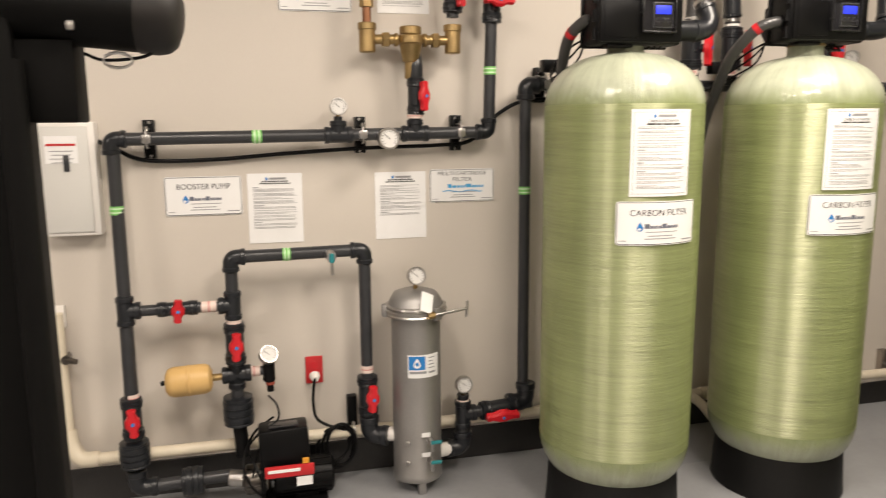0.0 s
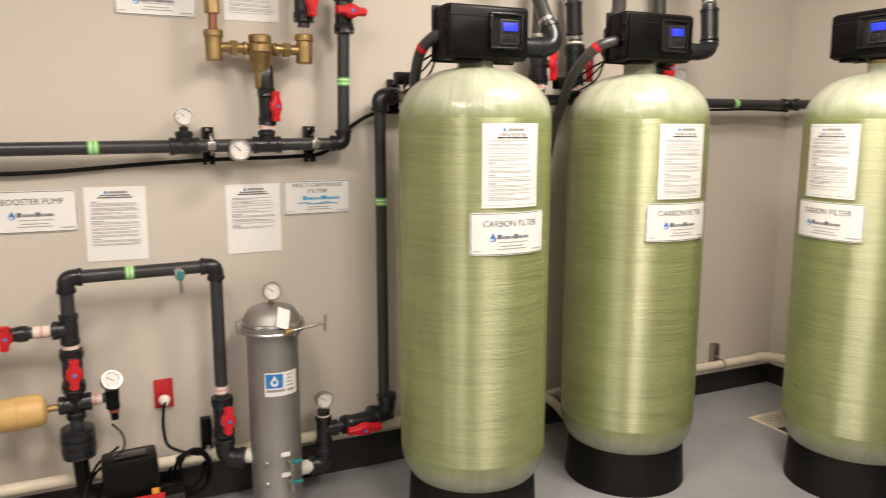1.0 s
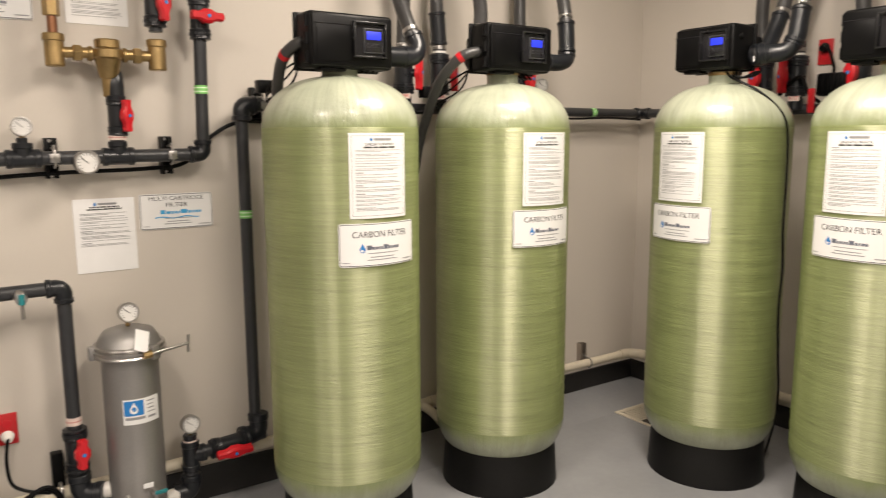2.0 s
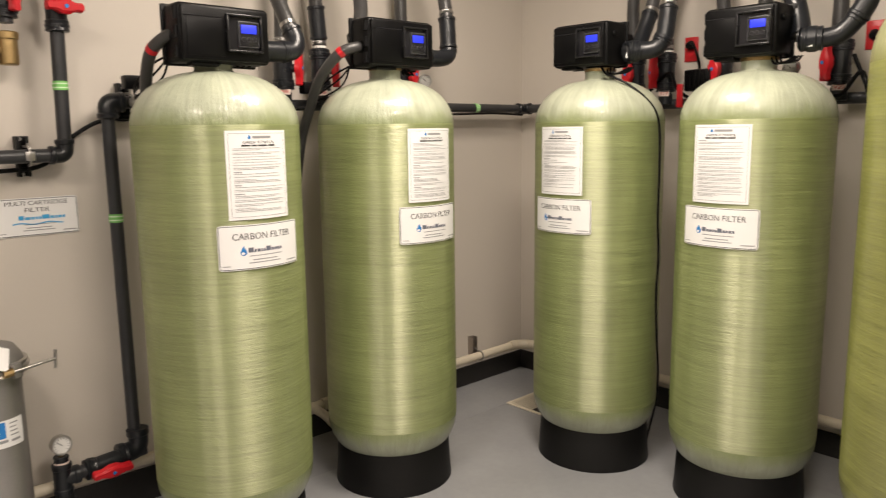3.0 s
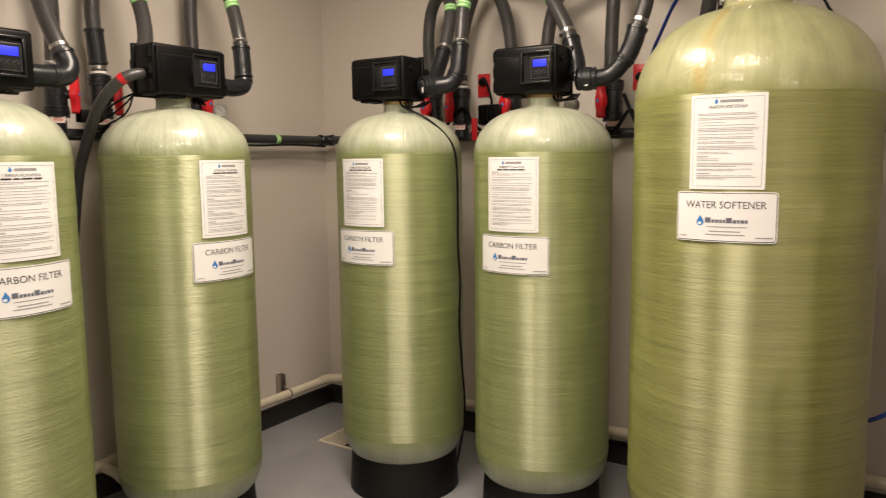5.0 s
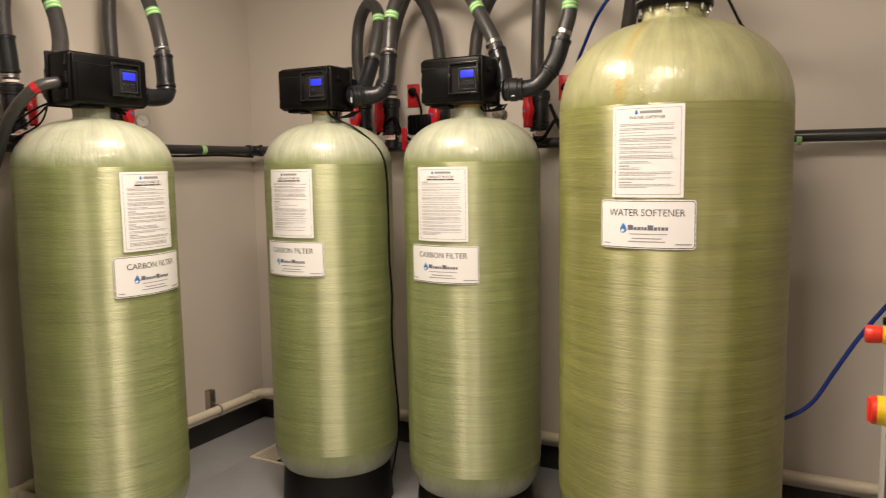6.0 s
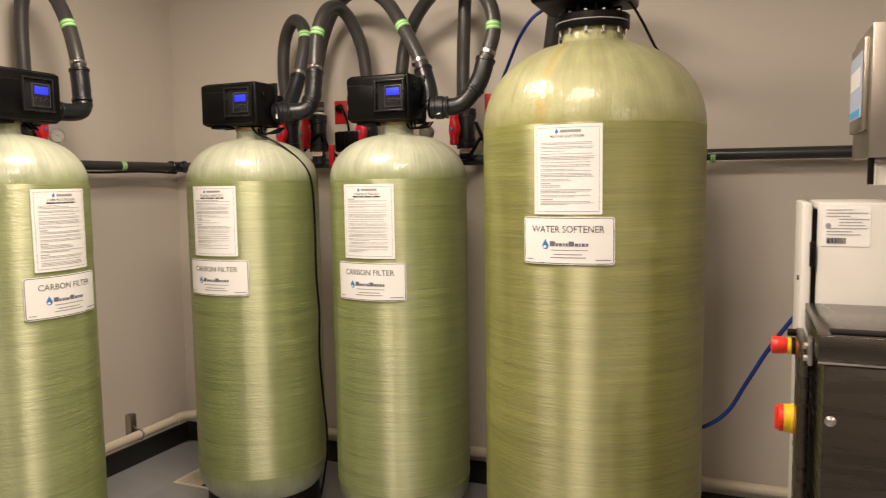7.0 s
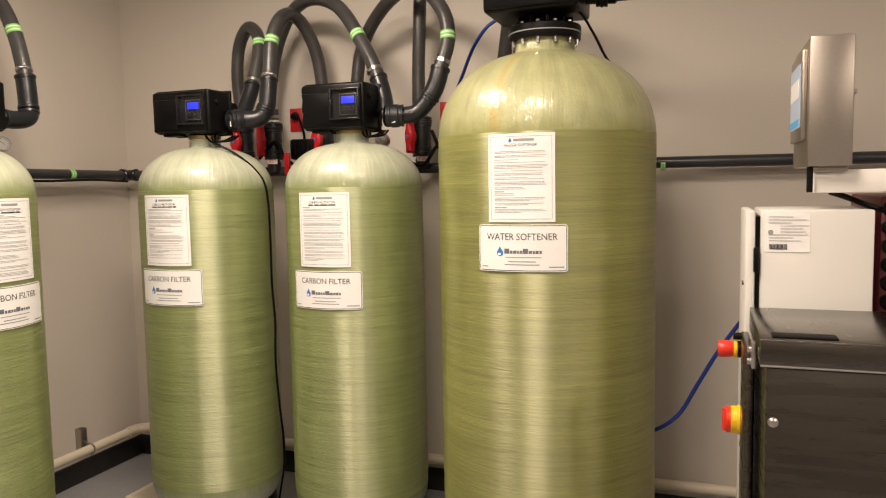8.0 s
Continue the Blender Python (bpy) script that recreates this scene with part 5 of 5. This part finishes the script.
# cord over the dome of the third tank
q = []
for zz, rr, a in ((1.80, 0.075, 40), (1.775, 0.10, 48), (1.752, 0.15, 60), (1.715, 0.205, 74), (1.66, 0.254, 85), (1.60, 0.284, 92), (1.52, 0.294, 95), (1.35, 0.294, 97), (1.15, 0.296, 96), (0.98, 0.30, 98), (0.8, 0.295, 98), (0.6, 0.297, 102), (0.42, 0.296, 112), (0.25, 0.29, 130), (0.02, 0.285, 150)):
    q.append((rr * math.sin(radians(a)), -rr * math.cos(radians(a)), zz))
part("head_cord", sweep(B(), smooth_path(q, 5), 0.005, 8), BLACK, T3, "thin black cord over the dome")

# ---- softener: bolted flange and valve head ----
part("flange", lathe(B(), [(0.10, 2.070), (0.125, 2.070), (0.128, 2.074), (0.128, 2.090), (0.126, 2.092), (0.126, 2.096), (0.129, 2.098), (0.129, 2.116), (0.125, 2.120), (0.085, 2.120), (0.078, 2.135), (0.07, 2.17), (0, 2.17)], 64), BLACK, soft, "black bolted flange")
part("gasket", lathe(B(), [(0.125, 2.0915), (0.1295, 2.092), (0.1295, 2.0955), (0.125, 2.096)], 64), GREYINK, soft)
for k in range(12):
    a = 2 * math.pi * k / 12
    part("bolt", rod(B(), (0.115 * math.cos(a), 0.115 * math.sin(a), 2.050), (0.115 * math.cos(a), 0.115 * math.sin(a), 2.127), 0.0060, seg=8), BRIGHT, soft)
for k in range(10):
    a = 2 * math.pi * k / 10
    part("hub_rib", box(B(), (0, 0, 0), (0.034, 0.008, 0.03), 0.002, m=pose(0, 0, 0, 0, 0, math.degrees(a)) @ pose(0.085, 0, 2.134)), BLACK, soft)
hb2 = part("control_head", box(B(), (-0.02, -0.02, 2.250), (0.33, 0.27, 0.19), 0.014, seg=3), BLACK, soft, "black plastic control head")
part("cover", box(B(), (-0.02, -0.163, 2.250), (0.315, 0.02, 0.175), 0.008), BLACK, hb2)
part("side_port", rod(B(), (0.14, 0.02, 2.222), (0.25, 0.03, 2.217), 0.030, edge=0.004), BLACK, hb2)
part("port_nut", socket(soft, "port_nut", (0.18, 0.024, 2.220), (0.22, 0.028, 2.218), 0.038, BLACK, 1).data and rod(B(), (0.245, 0.03, 2.217), (0.31, 0.034, 2.217), 0.022, edge=0.003), BLACK, hb2)
wc = part("head_cord", sweep(B(), smooth_path([(0.06, -0.06, 2.19), (0.10, -0.05, 2.175), (0.135, -0.02, 2.15), (0.17, 0.02, 2.09), (0.215, 0.06, 2.00), (0.26, 0.1, 1.97)], 6), 0.005, 8), BLACK, soft, "thin black cord")
for n_, pts in enumerate([[(3.40, 0.80, 1.66), (3.40, 0.835, 1.95), (3.38, 0.80, 2.12), (3.33, 0.765, 2.27), (3.22, 0.72, 2.38), (3.1, 0.66, 2.35)], [(3.47, 0.74, 1.66), (3.46, 0.755, 1.95), (3.45, 0.745, 2.2), (3.46, 0.74, CEIL - 0.001)]]):
    flex_hose(pts, "thick grey flexible hose behind the softener", ())
bt = thing("blue_tube", (3.2, 0.77, 2.254), "thin bright blue plastic tube", "tube", "blue tubes")
part("tube", sweep(B(), smooth_path([Vector(p) - V(3.2, 0.77, 2.254) for p in ((2.98, 0.62, 2.28), (3.08, 0.70, 2.29), (3.2, 0.77, 2.254), (3.2, 0.831, 2.212), (3.25, 0.901, 2.147), (3.35, 0.98, 2.059), (3.45, 1.046, 1.988), (3.52, 1.08, 1.9), (3.54, 1.09, 1.66))]), 0.0075, 10), BLUE, bt)

# ---- cream pipe at the foot of the walls, floor drain ----
cp = thing("cream_floor_pipe", (0, NORTH, 0), "cream PVC drain pipe along the foot of the walls", "pipe")
run(cp, "pipe", [UP((-0.70, NORTH - 0.08, 0.215)), UP((3.44, NORTH - 0.08, 0.222))], 0.0235, CREAM)
run(cp, "elbow", [UP((3.40, NORTH - 0.08, 0.222)), UP((3.46, NORTH - 0.08, 0.222)), UP((EAST - 0.08, NORTH - 0.133, 0.222)), UP((EAST - 0.08, NORTH - 0.20, 0.222))], 0.029, CREAM, 0.03)
run(cp, "pipe", [UP((EAST - 0.08, NORTH - 0.18, 0.222)), UP((EAST - 0.08, SOUTH + 0.002, 0.226))], 0.0235, CREAM)
run(cp, "elbow", [UP((-0.64, NORTH - 0.08, 0.215)), UP((-0.71, NORTH - 0.08, 0.215)), UP((-0.745, NORTH - 0.06, 0.28)), UP((-0.75, NORTH - 0.05, 0.33))], 0.031, CREAM, 0.04)
run(cp, "pipe", [UP((-0.75, NORTH - 0.05, 0.30)), UP((-0.755, NORTH - 0.045, 0.80))], 0.0235, CREAM)
for x in (1.88, 2.02):
    socket(cp, "coupling", UP((x, NORTH - 0.08, 0.219)), UP((x + 0.06, NORTH - 0.08, 0.219)), 0.029, CREAM)
run(cp, "branch", [UP((1.97, NORTH - 0.085, 0.215)), UP((2.0, NORTH - 0.13, 0.19)), UP((2.03, NORTH - 0.2, 0.13))], 0.022, CREAM, 0.03)
for x, y, rz in ((3.135, NORTH, 0), (EAST, 1.65, -90)):
    bk = thing("wall_bracket", (x, y, 0.23), "short steel channel bracket clamping the cream pipe", "bracket", "pipe brackets", rz=rz)
    bm = box(B(), (0, -0.003, 0.035), (0.04, 0.005, 0.12), 0.001)
    for s in (-1, 1):
        box(bm, (s * 0.019, -0.02, 0.035), (0.003, 0.04, 0.12), 0.001)
    part("channel", bm, PANEL, bk)
    part("strap", sweep(B(), [(0.0, -0.08 + 0.028 * math.cos(a), -0.009 + 0.028 * math.sin(a)) for a in [math.pi / 6 * i for i in range(13)]], 0.005, 8), BRIGHT, bk, "shiny strap")
    part("strap_bolt", rod(B(), (0, -0.06, 0.02), (0, -0.03, 0.03), 0.006, seg=6), BRIGHT, bk)
dr = thing("floor_drain", (3.22, 2.625, 0.0), "square cream plastic floor drain grate", "drain")
part("frame", box(box(box(box(B(), (0, 0.118, 0.004), (0.25, 0.016, 0.008), 0.002), (0, -0.118, 0.004), (0.25, 0.016, 0.008), 0.002), (0.118, 0, 0.004), (0.016, 0.22, 0.008), 0.002), (-0.118, 0, 0.004), (0.016, 0.22, 0.008), 0.002), CREAM, dr)
# flat black sheet in place of the shaded hole under the bars
part("sump_shade", box(B(), (0, 0, 0.0014), (0.22, 0.22, 0.002)), DARK, dr, "black sheet for the shade below the bars")
for k in range(8):
    part("bar", box(B(), (0.0, 0.098 - 0.019 * k, 0.005), (0.22, 0.009, 0.005), 0.001), CREAM, dr)
sbx = thing("small_wall_box", (1.985, NORTH, 1.46), "small white box on the wall behind the tanks", "box")
part("case", box(B(), (0, -0.012, 0), (0.03, 0.024, 0.07), 0.003), WHITE, sbx)
part("cord", sweep(B(), smooth_path([(0, -0.02, -0.03), (0.01, -0.03, -0.1), (-0.01, -0.03, -0.2), (0.0, -0.02, -0.3)], 6), 0.003, 6), WHITE, sbx)

# ---- far left: white enclosure, column with insulated stub ----
we = thing("white_enclosure", (-0.655, NORTH, 1.31), "white plastic wall enclosure with a printed label", "enclosure")
part("case", box(B(), (0, -0.04, 0), (0.19, 0.08, 0.42), 0.008), WHITE, we)
part("door", box(B(), (-0.008, -0.083, 0), (0.16, 0.01, 0.39), 0.004), POWDER, we)
part("label", box(B(), (-0.02, -0.089, 0.11), (0.11, 0.002, 0.10)), PAPER, we, "printed paper label")
part("red_line", box(B(), (-0.02, -0.0905, 0.128), (0.10, 0.002, 0.008)), REDPLATE, we)
part("latch", box(B(), (-0.005, -0.091, 0.06), (0.02, 0.008, 0.06), 0.003), PVC, we, "grey latch")
for k in range(4):
    part("print_line", box(B(), (-0.02, -0.0905, 0.105 - 0.014 * k), (0.08 - 0.015 * (k % 2), 0.002, 0.003)), GREYINK, we)
wo = thing("wall_tap", (-0.74, NORTH, 0.62), "grey hose tap low on the wall", "tap")
part("plate", box(B(), (-0.02, -0.01, 0.16), (0.06, 0.02, 0.09), 0.003), WHITE, wo)
part("body", rod(B(), (0, 0, 0), (0.01, -0.07, 0), 0.018, edge=0.003), DIM_STEEL, wo)
part("spout", rod(B(), (0.01, -0.06, 0.0), (0.05, -0.08, -0.005), 0.011, edge=0.002), DIM_STEEL, wo)
col = thing("black_column", (-0.375, 1.24, 0), "black painted steel column from floor to ceiling", "column")
part("shaft", box(B(), (0, 0, CEIL / 2), (0.11, 0.10, CEIL - 0.002), 0.006), FLAT, col)
part("conduit", rod(B(), (0.052, -0.06, 0.0), (0.052, -0.06, 1.6), 0.020), FLAT, col)
part("base_plate", box(B(), (0, 0, 0.006), (0.2, 0.2, 0.012), 0.002), FLAT, col)
part("bracket_box", box(B(), (0.090, 0.0, 1.572), (0.085, 0.08, 0.118), 0.004), FLAT, col, "black box below the stub")
stub = part("insulated_stub", lathe(B(), [(0, -0.02), (0.054, -0.02), (0.056, 0.0), (0.056, 0.235), (0.053, 0.248), (0.044, 0.257), (0.025, 0.262), (0, 0.263)], 40, along((0.02, 0, 1.690), (0.29, -0.02, 1.665))[0]), FLAT, col, "rounded black insulated pipe end")
part("end_cap", lathe(B(), [(0.0565, 0.205), (0.0575, 0.207), (0.0575, 0.232), (0.054, 0.247), (0.045, 0.258), (0.026, 0.2645), (0, 0.2655)], 40, along((0.02, 0, 1.690), (0.29, -0.02, 1.665))[0]), CAPGREY, stub, "dark grey rounded end cap")
part("clip", box(B(), (0.135, -0.058, 1.648), (0.012, 0.01, 0.014), 0.003), BRIGHT, stub, "small shiny clip")
part("pull_ring", sweep(B(), [(0.190 + 0.02 * math.cos(a), -0.03, 1.603 + 0.011 * math.sin(a)) for a in [math.pi / 6 * i for i in range(13)]], 0.0025, 8), BRIGHT, stub, "small metal ring")
part("ring_wire", sweep(B(), smooth_path([(0.145, -0.03, 1.612), (0.17, -0.03, 1.603), (0.22, -0.03, 1.607), (0.245, -0.03, 1.618)], 5), 0.0025, 6), BLACK, stub)

# ---- treatment machine: control cabinet, stainless tank, touch panel ----
cb = thing("control_cabinet", (2.12, -0.287, 0), "white powder-coated steel control cabinet on the machine", "cabinet")
part("body", box(B(), (0.145, 0.0, 0.745), (0.29, 0.245, 1.49), 0.005), POWDER, cb)
door = part("door", box(B(), (0.142, 0.145, 0.78), (0.295, 0.022, 1.42), 0.006), POWDER, cb, "white hinged door")
part("hinge", box(B(), (-0.006, 0.132, 1.37), (0.012, 0.012, 0.06), 0.002), BLACK, door)
part("seal", box(B(), (0.145, 0.128, 0.78), (0.27, 0.011, 1.39)), BLACK, cb, "black door seal")
es = part("emergency_stop", rod(B(), (0.015, 0.156, 1.143), (0.015, 0.161, 1.143), 0.040, edge=0.001, seg=32), YELLOW, door, "yellow emergency stop plate")
part("stop_base", rod(B(), (0.015, 0.161, 1.143), (0.015, 0.170, 1.143), 0.021, edge=0.002, seg=28), BLACK, es, "black threaded collar")
part("stop_collar", rod(B(), (0.015, 0.170, 1.143), (0.015, 0.179, 1.143), 0.0215, edge=0.002, seg=28), YELLOW, es, "yellow collar")
part("stop_button", lathe(B(), [(0, 0), (0.016, 0), (0.019, 0.003), (0.0205, 0.008), (0.0215, 0.022), (0.0215, 0.032), (0.0185, 0.037), (0, 0.039)], 28, along((0.015, 0.178, 1.143), (0.015, 0.22, 1.143))[0]), ORANGE, es, "red mushroom button")
part("lock_bolt", rod(B(), (0.015, 0.158, 1.176), (0.015, 0.180, 1.176), 0.009, seg=14), BLACK, es, "black key lock")
rs = part("rotary_switch", lathe(B(), [(0, 0), (0.037, 0), (0.037, 0.010), (0.035, 0.012), (0.035, 0.025), (0.032, 0.028), (0, 0.028)], 32, along((0.04, 0.156, 0.955), (0.04, 0.2, 0.955))[0]), YELLOW, door, "yellow mains switch plate")
part("switch_knob", lathe(B(), [(0, 0), (0.034, 0), (0.034, 0.009), (0.031, 0.012), (0, 0.012)], 24, along((0.04, 0.183, 0.955), (0.04, 0.22, 0.955))[0]), ORANGE, rs, "red switch knob")
part("knob_grip", box(B(), (0.04, 0.198, 0.955), (0.016, 0.010, 0.060), 0.004), ORANGE, rs, "red grip bar")
for zz in (1.31, 0.90):
    part("door_screw", rod(B(), (0.02, 0.158, zz), (0.02, 0.162, zz), 0.006, seg=10), DIM_STEEL, door)
lb = part("rating_label", box(B(), (-0.0012, 0.063, 1.435), (0.001, 0.100, 0.092)), PAPER, cb, "white printed rating label with bar code")
bm = B()
rl = random.Random(8)
for k in range(9):
    y0, ln_ = 0.108 - (0.03 if k in (3, 4, 5) else 0.004), rl.uniform(0.045, 0.085)
    ln_ = min(ln_, y0 - 0.017)
    box(bm, (-0.0026, y0 - ln_ / 2, 1.474 - 0.0072 * k), (0.0008, ln_, 0.0015))
part("print_lines", bm, GREYINK, lb)
bm = B()
y0 = 0.102
while y0 > 0.062:
    w = rl.uniform(0.0008, 0.0024)
    box(bm, (-0.0026, y0, 1.402), (0.0008, w, 0.013))
    y0 -= w + rl.uniform(0.0007, 0.0016)
part("bar_code", bm, INK, lb)
part("round_mark", rod(B(), (-0.0018, 0.100, 1.437), (-0.0028, 0.100, 1.437), 0.006, seg=24), GREYINK, lb)

sb = thing("stainless_tank", (1.70, -0.141, 0), "brushed stainless steel tank with an overhanging lid", "tank")
SW = 1.1
part("body", box(B(), (0.19, -SW / 2 - 0.006, 0.60), (0.355, SW - 0.012, 1.20), 0.004), DIM_STEEL, sb)
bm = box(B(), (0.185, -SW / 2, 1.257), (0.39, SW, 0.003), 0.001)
lid = part("lid", bm, LIT_LIDSTEEL, sb, "stainless steel lid with folded skirt")
part("skirt", box(B(), (-0.008, -SW / 2, 1.232), (0.003, SW, 0.051), 0.001), DIM_STEEL, lid)
part("skirt", box(B(), (0.185, -0.0015, 1.232), (0.385, 0.003, 0.051), 0.001), DIM_STEEL, lid)
# bright rod along the fold stands for the highlight on the skirt edge
part("hem", rod(B(), (-0.010, -SW, 1.207), (-0.010, 0.0, 1.207), 0.0022, seg=8), BRIGHT, lid, "folded hem in bright metal for the edge highlight")
# flat black sheet in place of the shade inside the grip
part("grip_shade", box(B(), (0.033, -0.080, 1.2600), (0.045, 0.115, 0.003), 0.001), FLAT, lid, "black sheet for the shade in the recessed grip")
part("side_panel", box(B(), (0.30, 0.009, 0.60), (0.20, 0.016, 1.19), 0.002), DIM_STEEL, sb, "stainless side panel")
part("hinge", box(B(), (0.10, 0.006, 1.205), (0.03, 0.010, 0.055), 0.002), BRIGHT, sb, "polished latch")
for zz in (1.19, 1.215):
    part("latch_screw", rod(B(), (0.10, 0.010, zz), (0.10, 0.018, zz), 0.007, seg=12), BRIGHT, sb)
for yy in (-0.026, -0.5, -0.9):
    part("dome_bolt", lathe(B(), [(0, 0), (0.010, 0), (0.010, 0.002), (0.006, 0.005), (0, 0.006)], 20, along((0.0125, yy, 1.091), (-0.1, yy, 1.091))[0]), BRIGHT, sb, "round-head bolt")
part("slot", box(B(), (-0.0095, -0.085, 1.206), (0.001, 0.10, 0.0015)), DARK, sb)

tp = thing("touch_panel", (2.10, -0.262, 1.592), "stainless steel touch panel box on a white arm", "control panel")
part("box", box(B(), (0.155, -0.047, 0.15), (0.31, 0.094, 0.30), 0.004), PANEL, tp)
part("bezel", box(B(), (0.155, 0.006, 0.17), (0.24, 0.012, 0.21), 0.004), PANEL, tp, "satin steel screen bezel")
touch = part("screen", box(B(), (0.155, 0.0130, 0.172), (0.20, 0.003, 0.15)), SCREEN, tp, "lit touch screen")
part("screen_field", box(B(), (0.155, 0.0150, 0.190), (0.17, 0.001, 0.045)), PLATE, touch, "pale field on the screen")
part("screen_bar", box(B(), (0.155, 0.0150, 0.108), (0.19, 0.001, 0.016)), SKYINK, touch, "blue bar on the screen")
part("indicator", rod(B(), (0.06, 0.0, 0.27), (0.06, 0.008, 0.27), 0.01), YELLOW, tp)
part("screw", rod(B(), (0.01, -0.094, 0.17), (0.01, -0.100, 0.17), 0.006, seg=10), BRIGHT, tp)
part("mount_plate", box(B(), (0.05, -0.05, -0.006), (0.06, 0.075, 0.012), 0.002), PANEL, tp)
arm_ = part("arm", box(B(), (0.06, -0.42, -0.035), (0.05, 0.80, 0.055), 0.004), WHITE, tp, "white painted arm")
part("conduit", rod(B(), (0.02, -0.008, -0.06), (0.02, -0.008, 0.0), 0.007), BLACK, tp)
part("cable", sweep(B(), smooth_path([(0.09, -0.06, -0.06), (0.09, -0.10, -0.075), (0.10, -0.16, -0.10), (0.10, -0.2, -0.11)], 6), 0.007, 8), BLACK, tp)
part("post", box(B(), (0.06, -0.79, -0.78), (0.05, 0.05, 1.60), 0.003), WHITE, tp, "white post to the floor")
mf = thing("filter_manifold", (2.20, -0.425, 0), "dark maroon manifold block with black knobs", "manifold")
part("block", box(B(), (0.2, -0.20, 0.76), (0.4, 0.38, 1.52), 0.008), MAROON, mf)
for zz in (1.49, 1.445, 1.40, 1.355, 1.31, 1.265):
    for yy in (-0.03, -0.12):
        part("knob", rod(B(), (0.0, yy, zz), (-0.022, yy, zz), 0.019, edge=0.004, seg=20), BLACK, mf)
bt = thing("blue_tube", (2.6, -0.14, 1.1), "thin dark blue plastic tube sagging to the machine", "tube", "blue tubes")
part("tube", sweep(B(), smooth_path([Vector((2.95, -0.04 + (p[0] + 0.04) * 1.1436, 1.561 + (p[1] - 1.561) * 1.1436)) - V(2.6, -0.14, 1.1) for p in ((-0.165, 1.16), (-0.137, 1.121), (-0.1, 1.066), (-0.061, 1.001), (-0.015, 0.915), (0.038, 0.821), (0.116, 0.762), (0.25, 0.72))] + [(0.6, 0.9, -0.5), (0.75, 1.0, -0.7)], 8), 0.0075, 10), BLUE, bt)

# ---- ceiling light panels, unseen, one at each lamp ----
for x, y in LAMPS:
    pl = thing("ceiling_light", (x, y, CEIL), "unseen recessed square ceiling light panel, placed to fit the light", "ceiling light", "ceiling lights")
    part("frame", box(box(box(box(B(), (0, 0.295, -0.008), (0.61, 0.02, 0.016), 0.002), (0, -0.295, -0.008), (0.61, 0.02, 0.016), 0.002), (0.295, 0, -0.008), (0.02, 0.57, 0.016), 0.002), (-0.295, 0, -0.008), (0.02, 0.57, 0.016), 0.002), WHITE, pl)
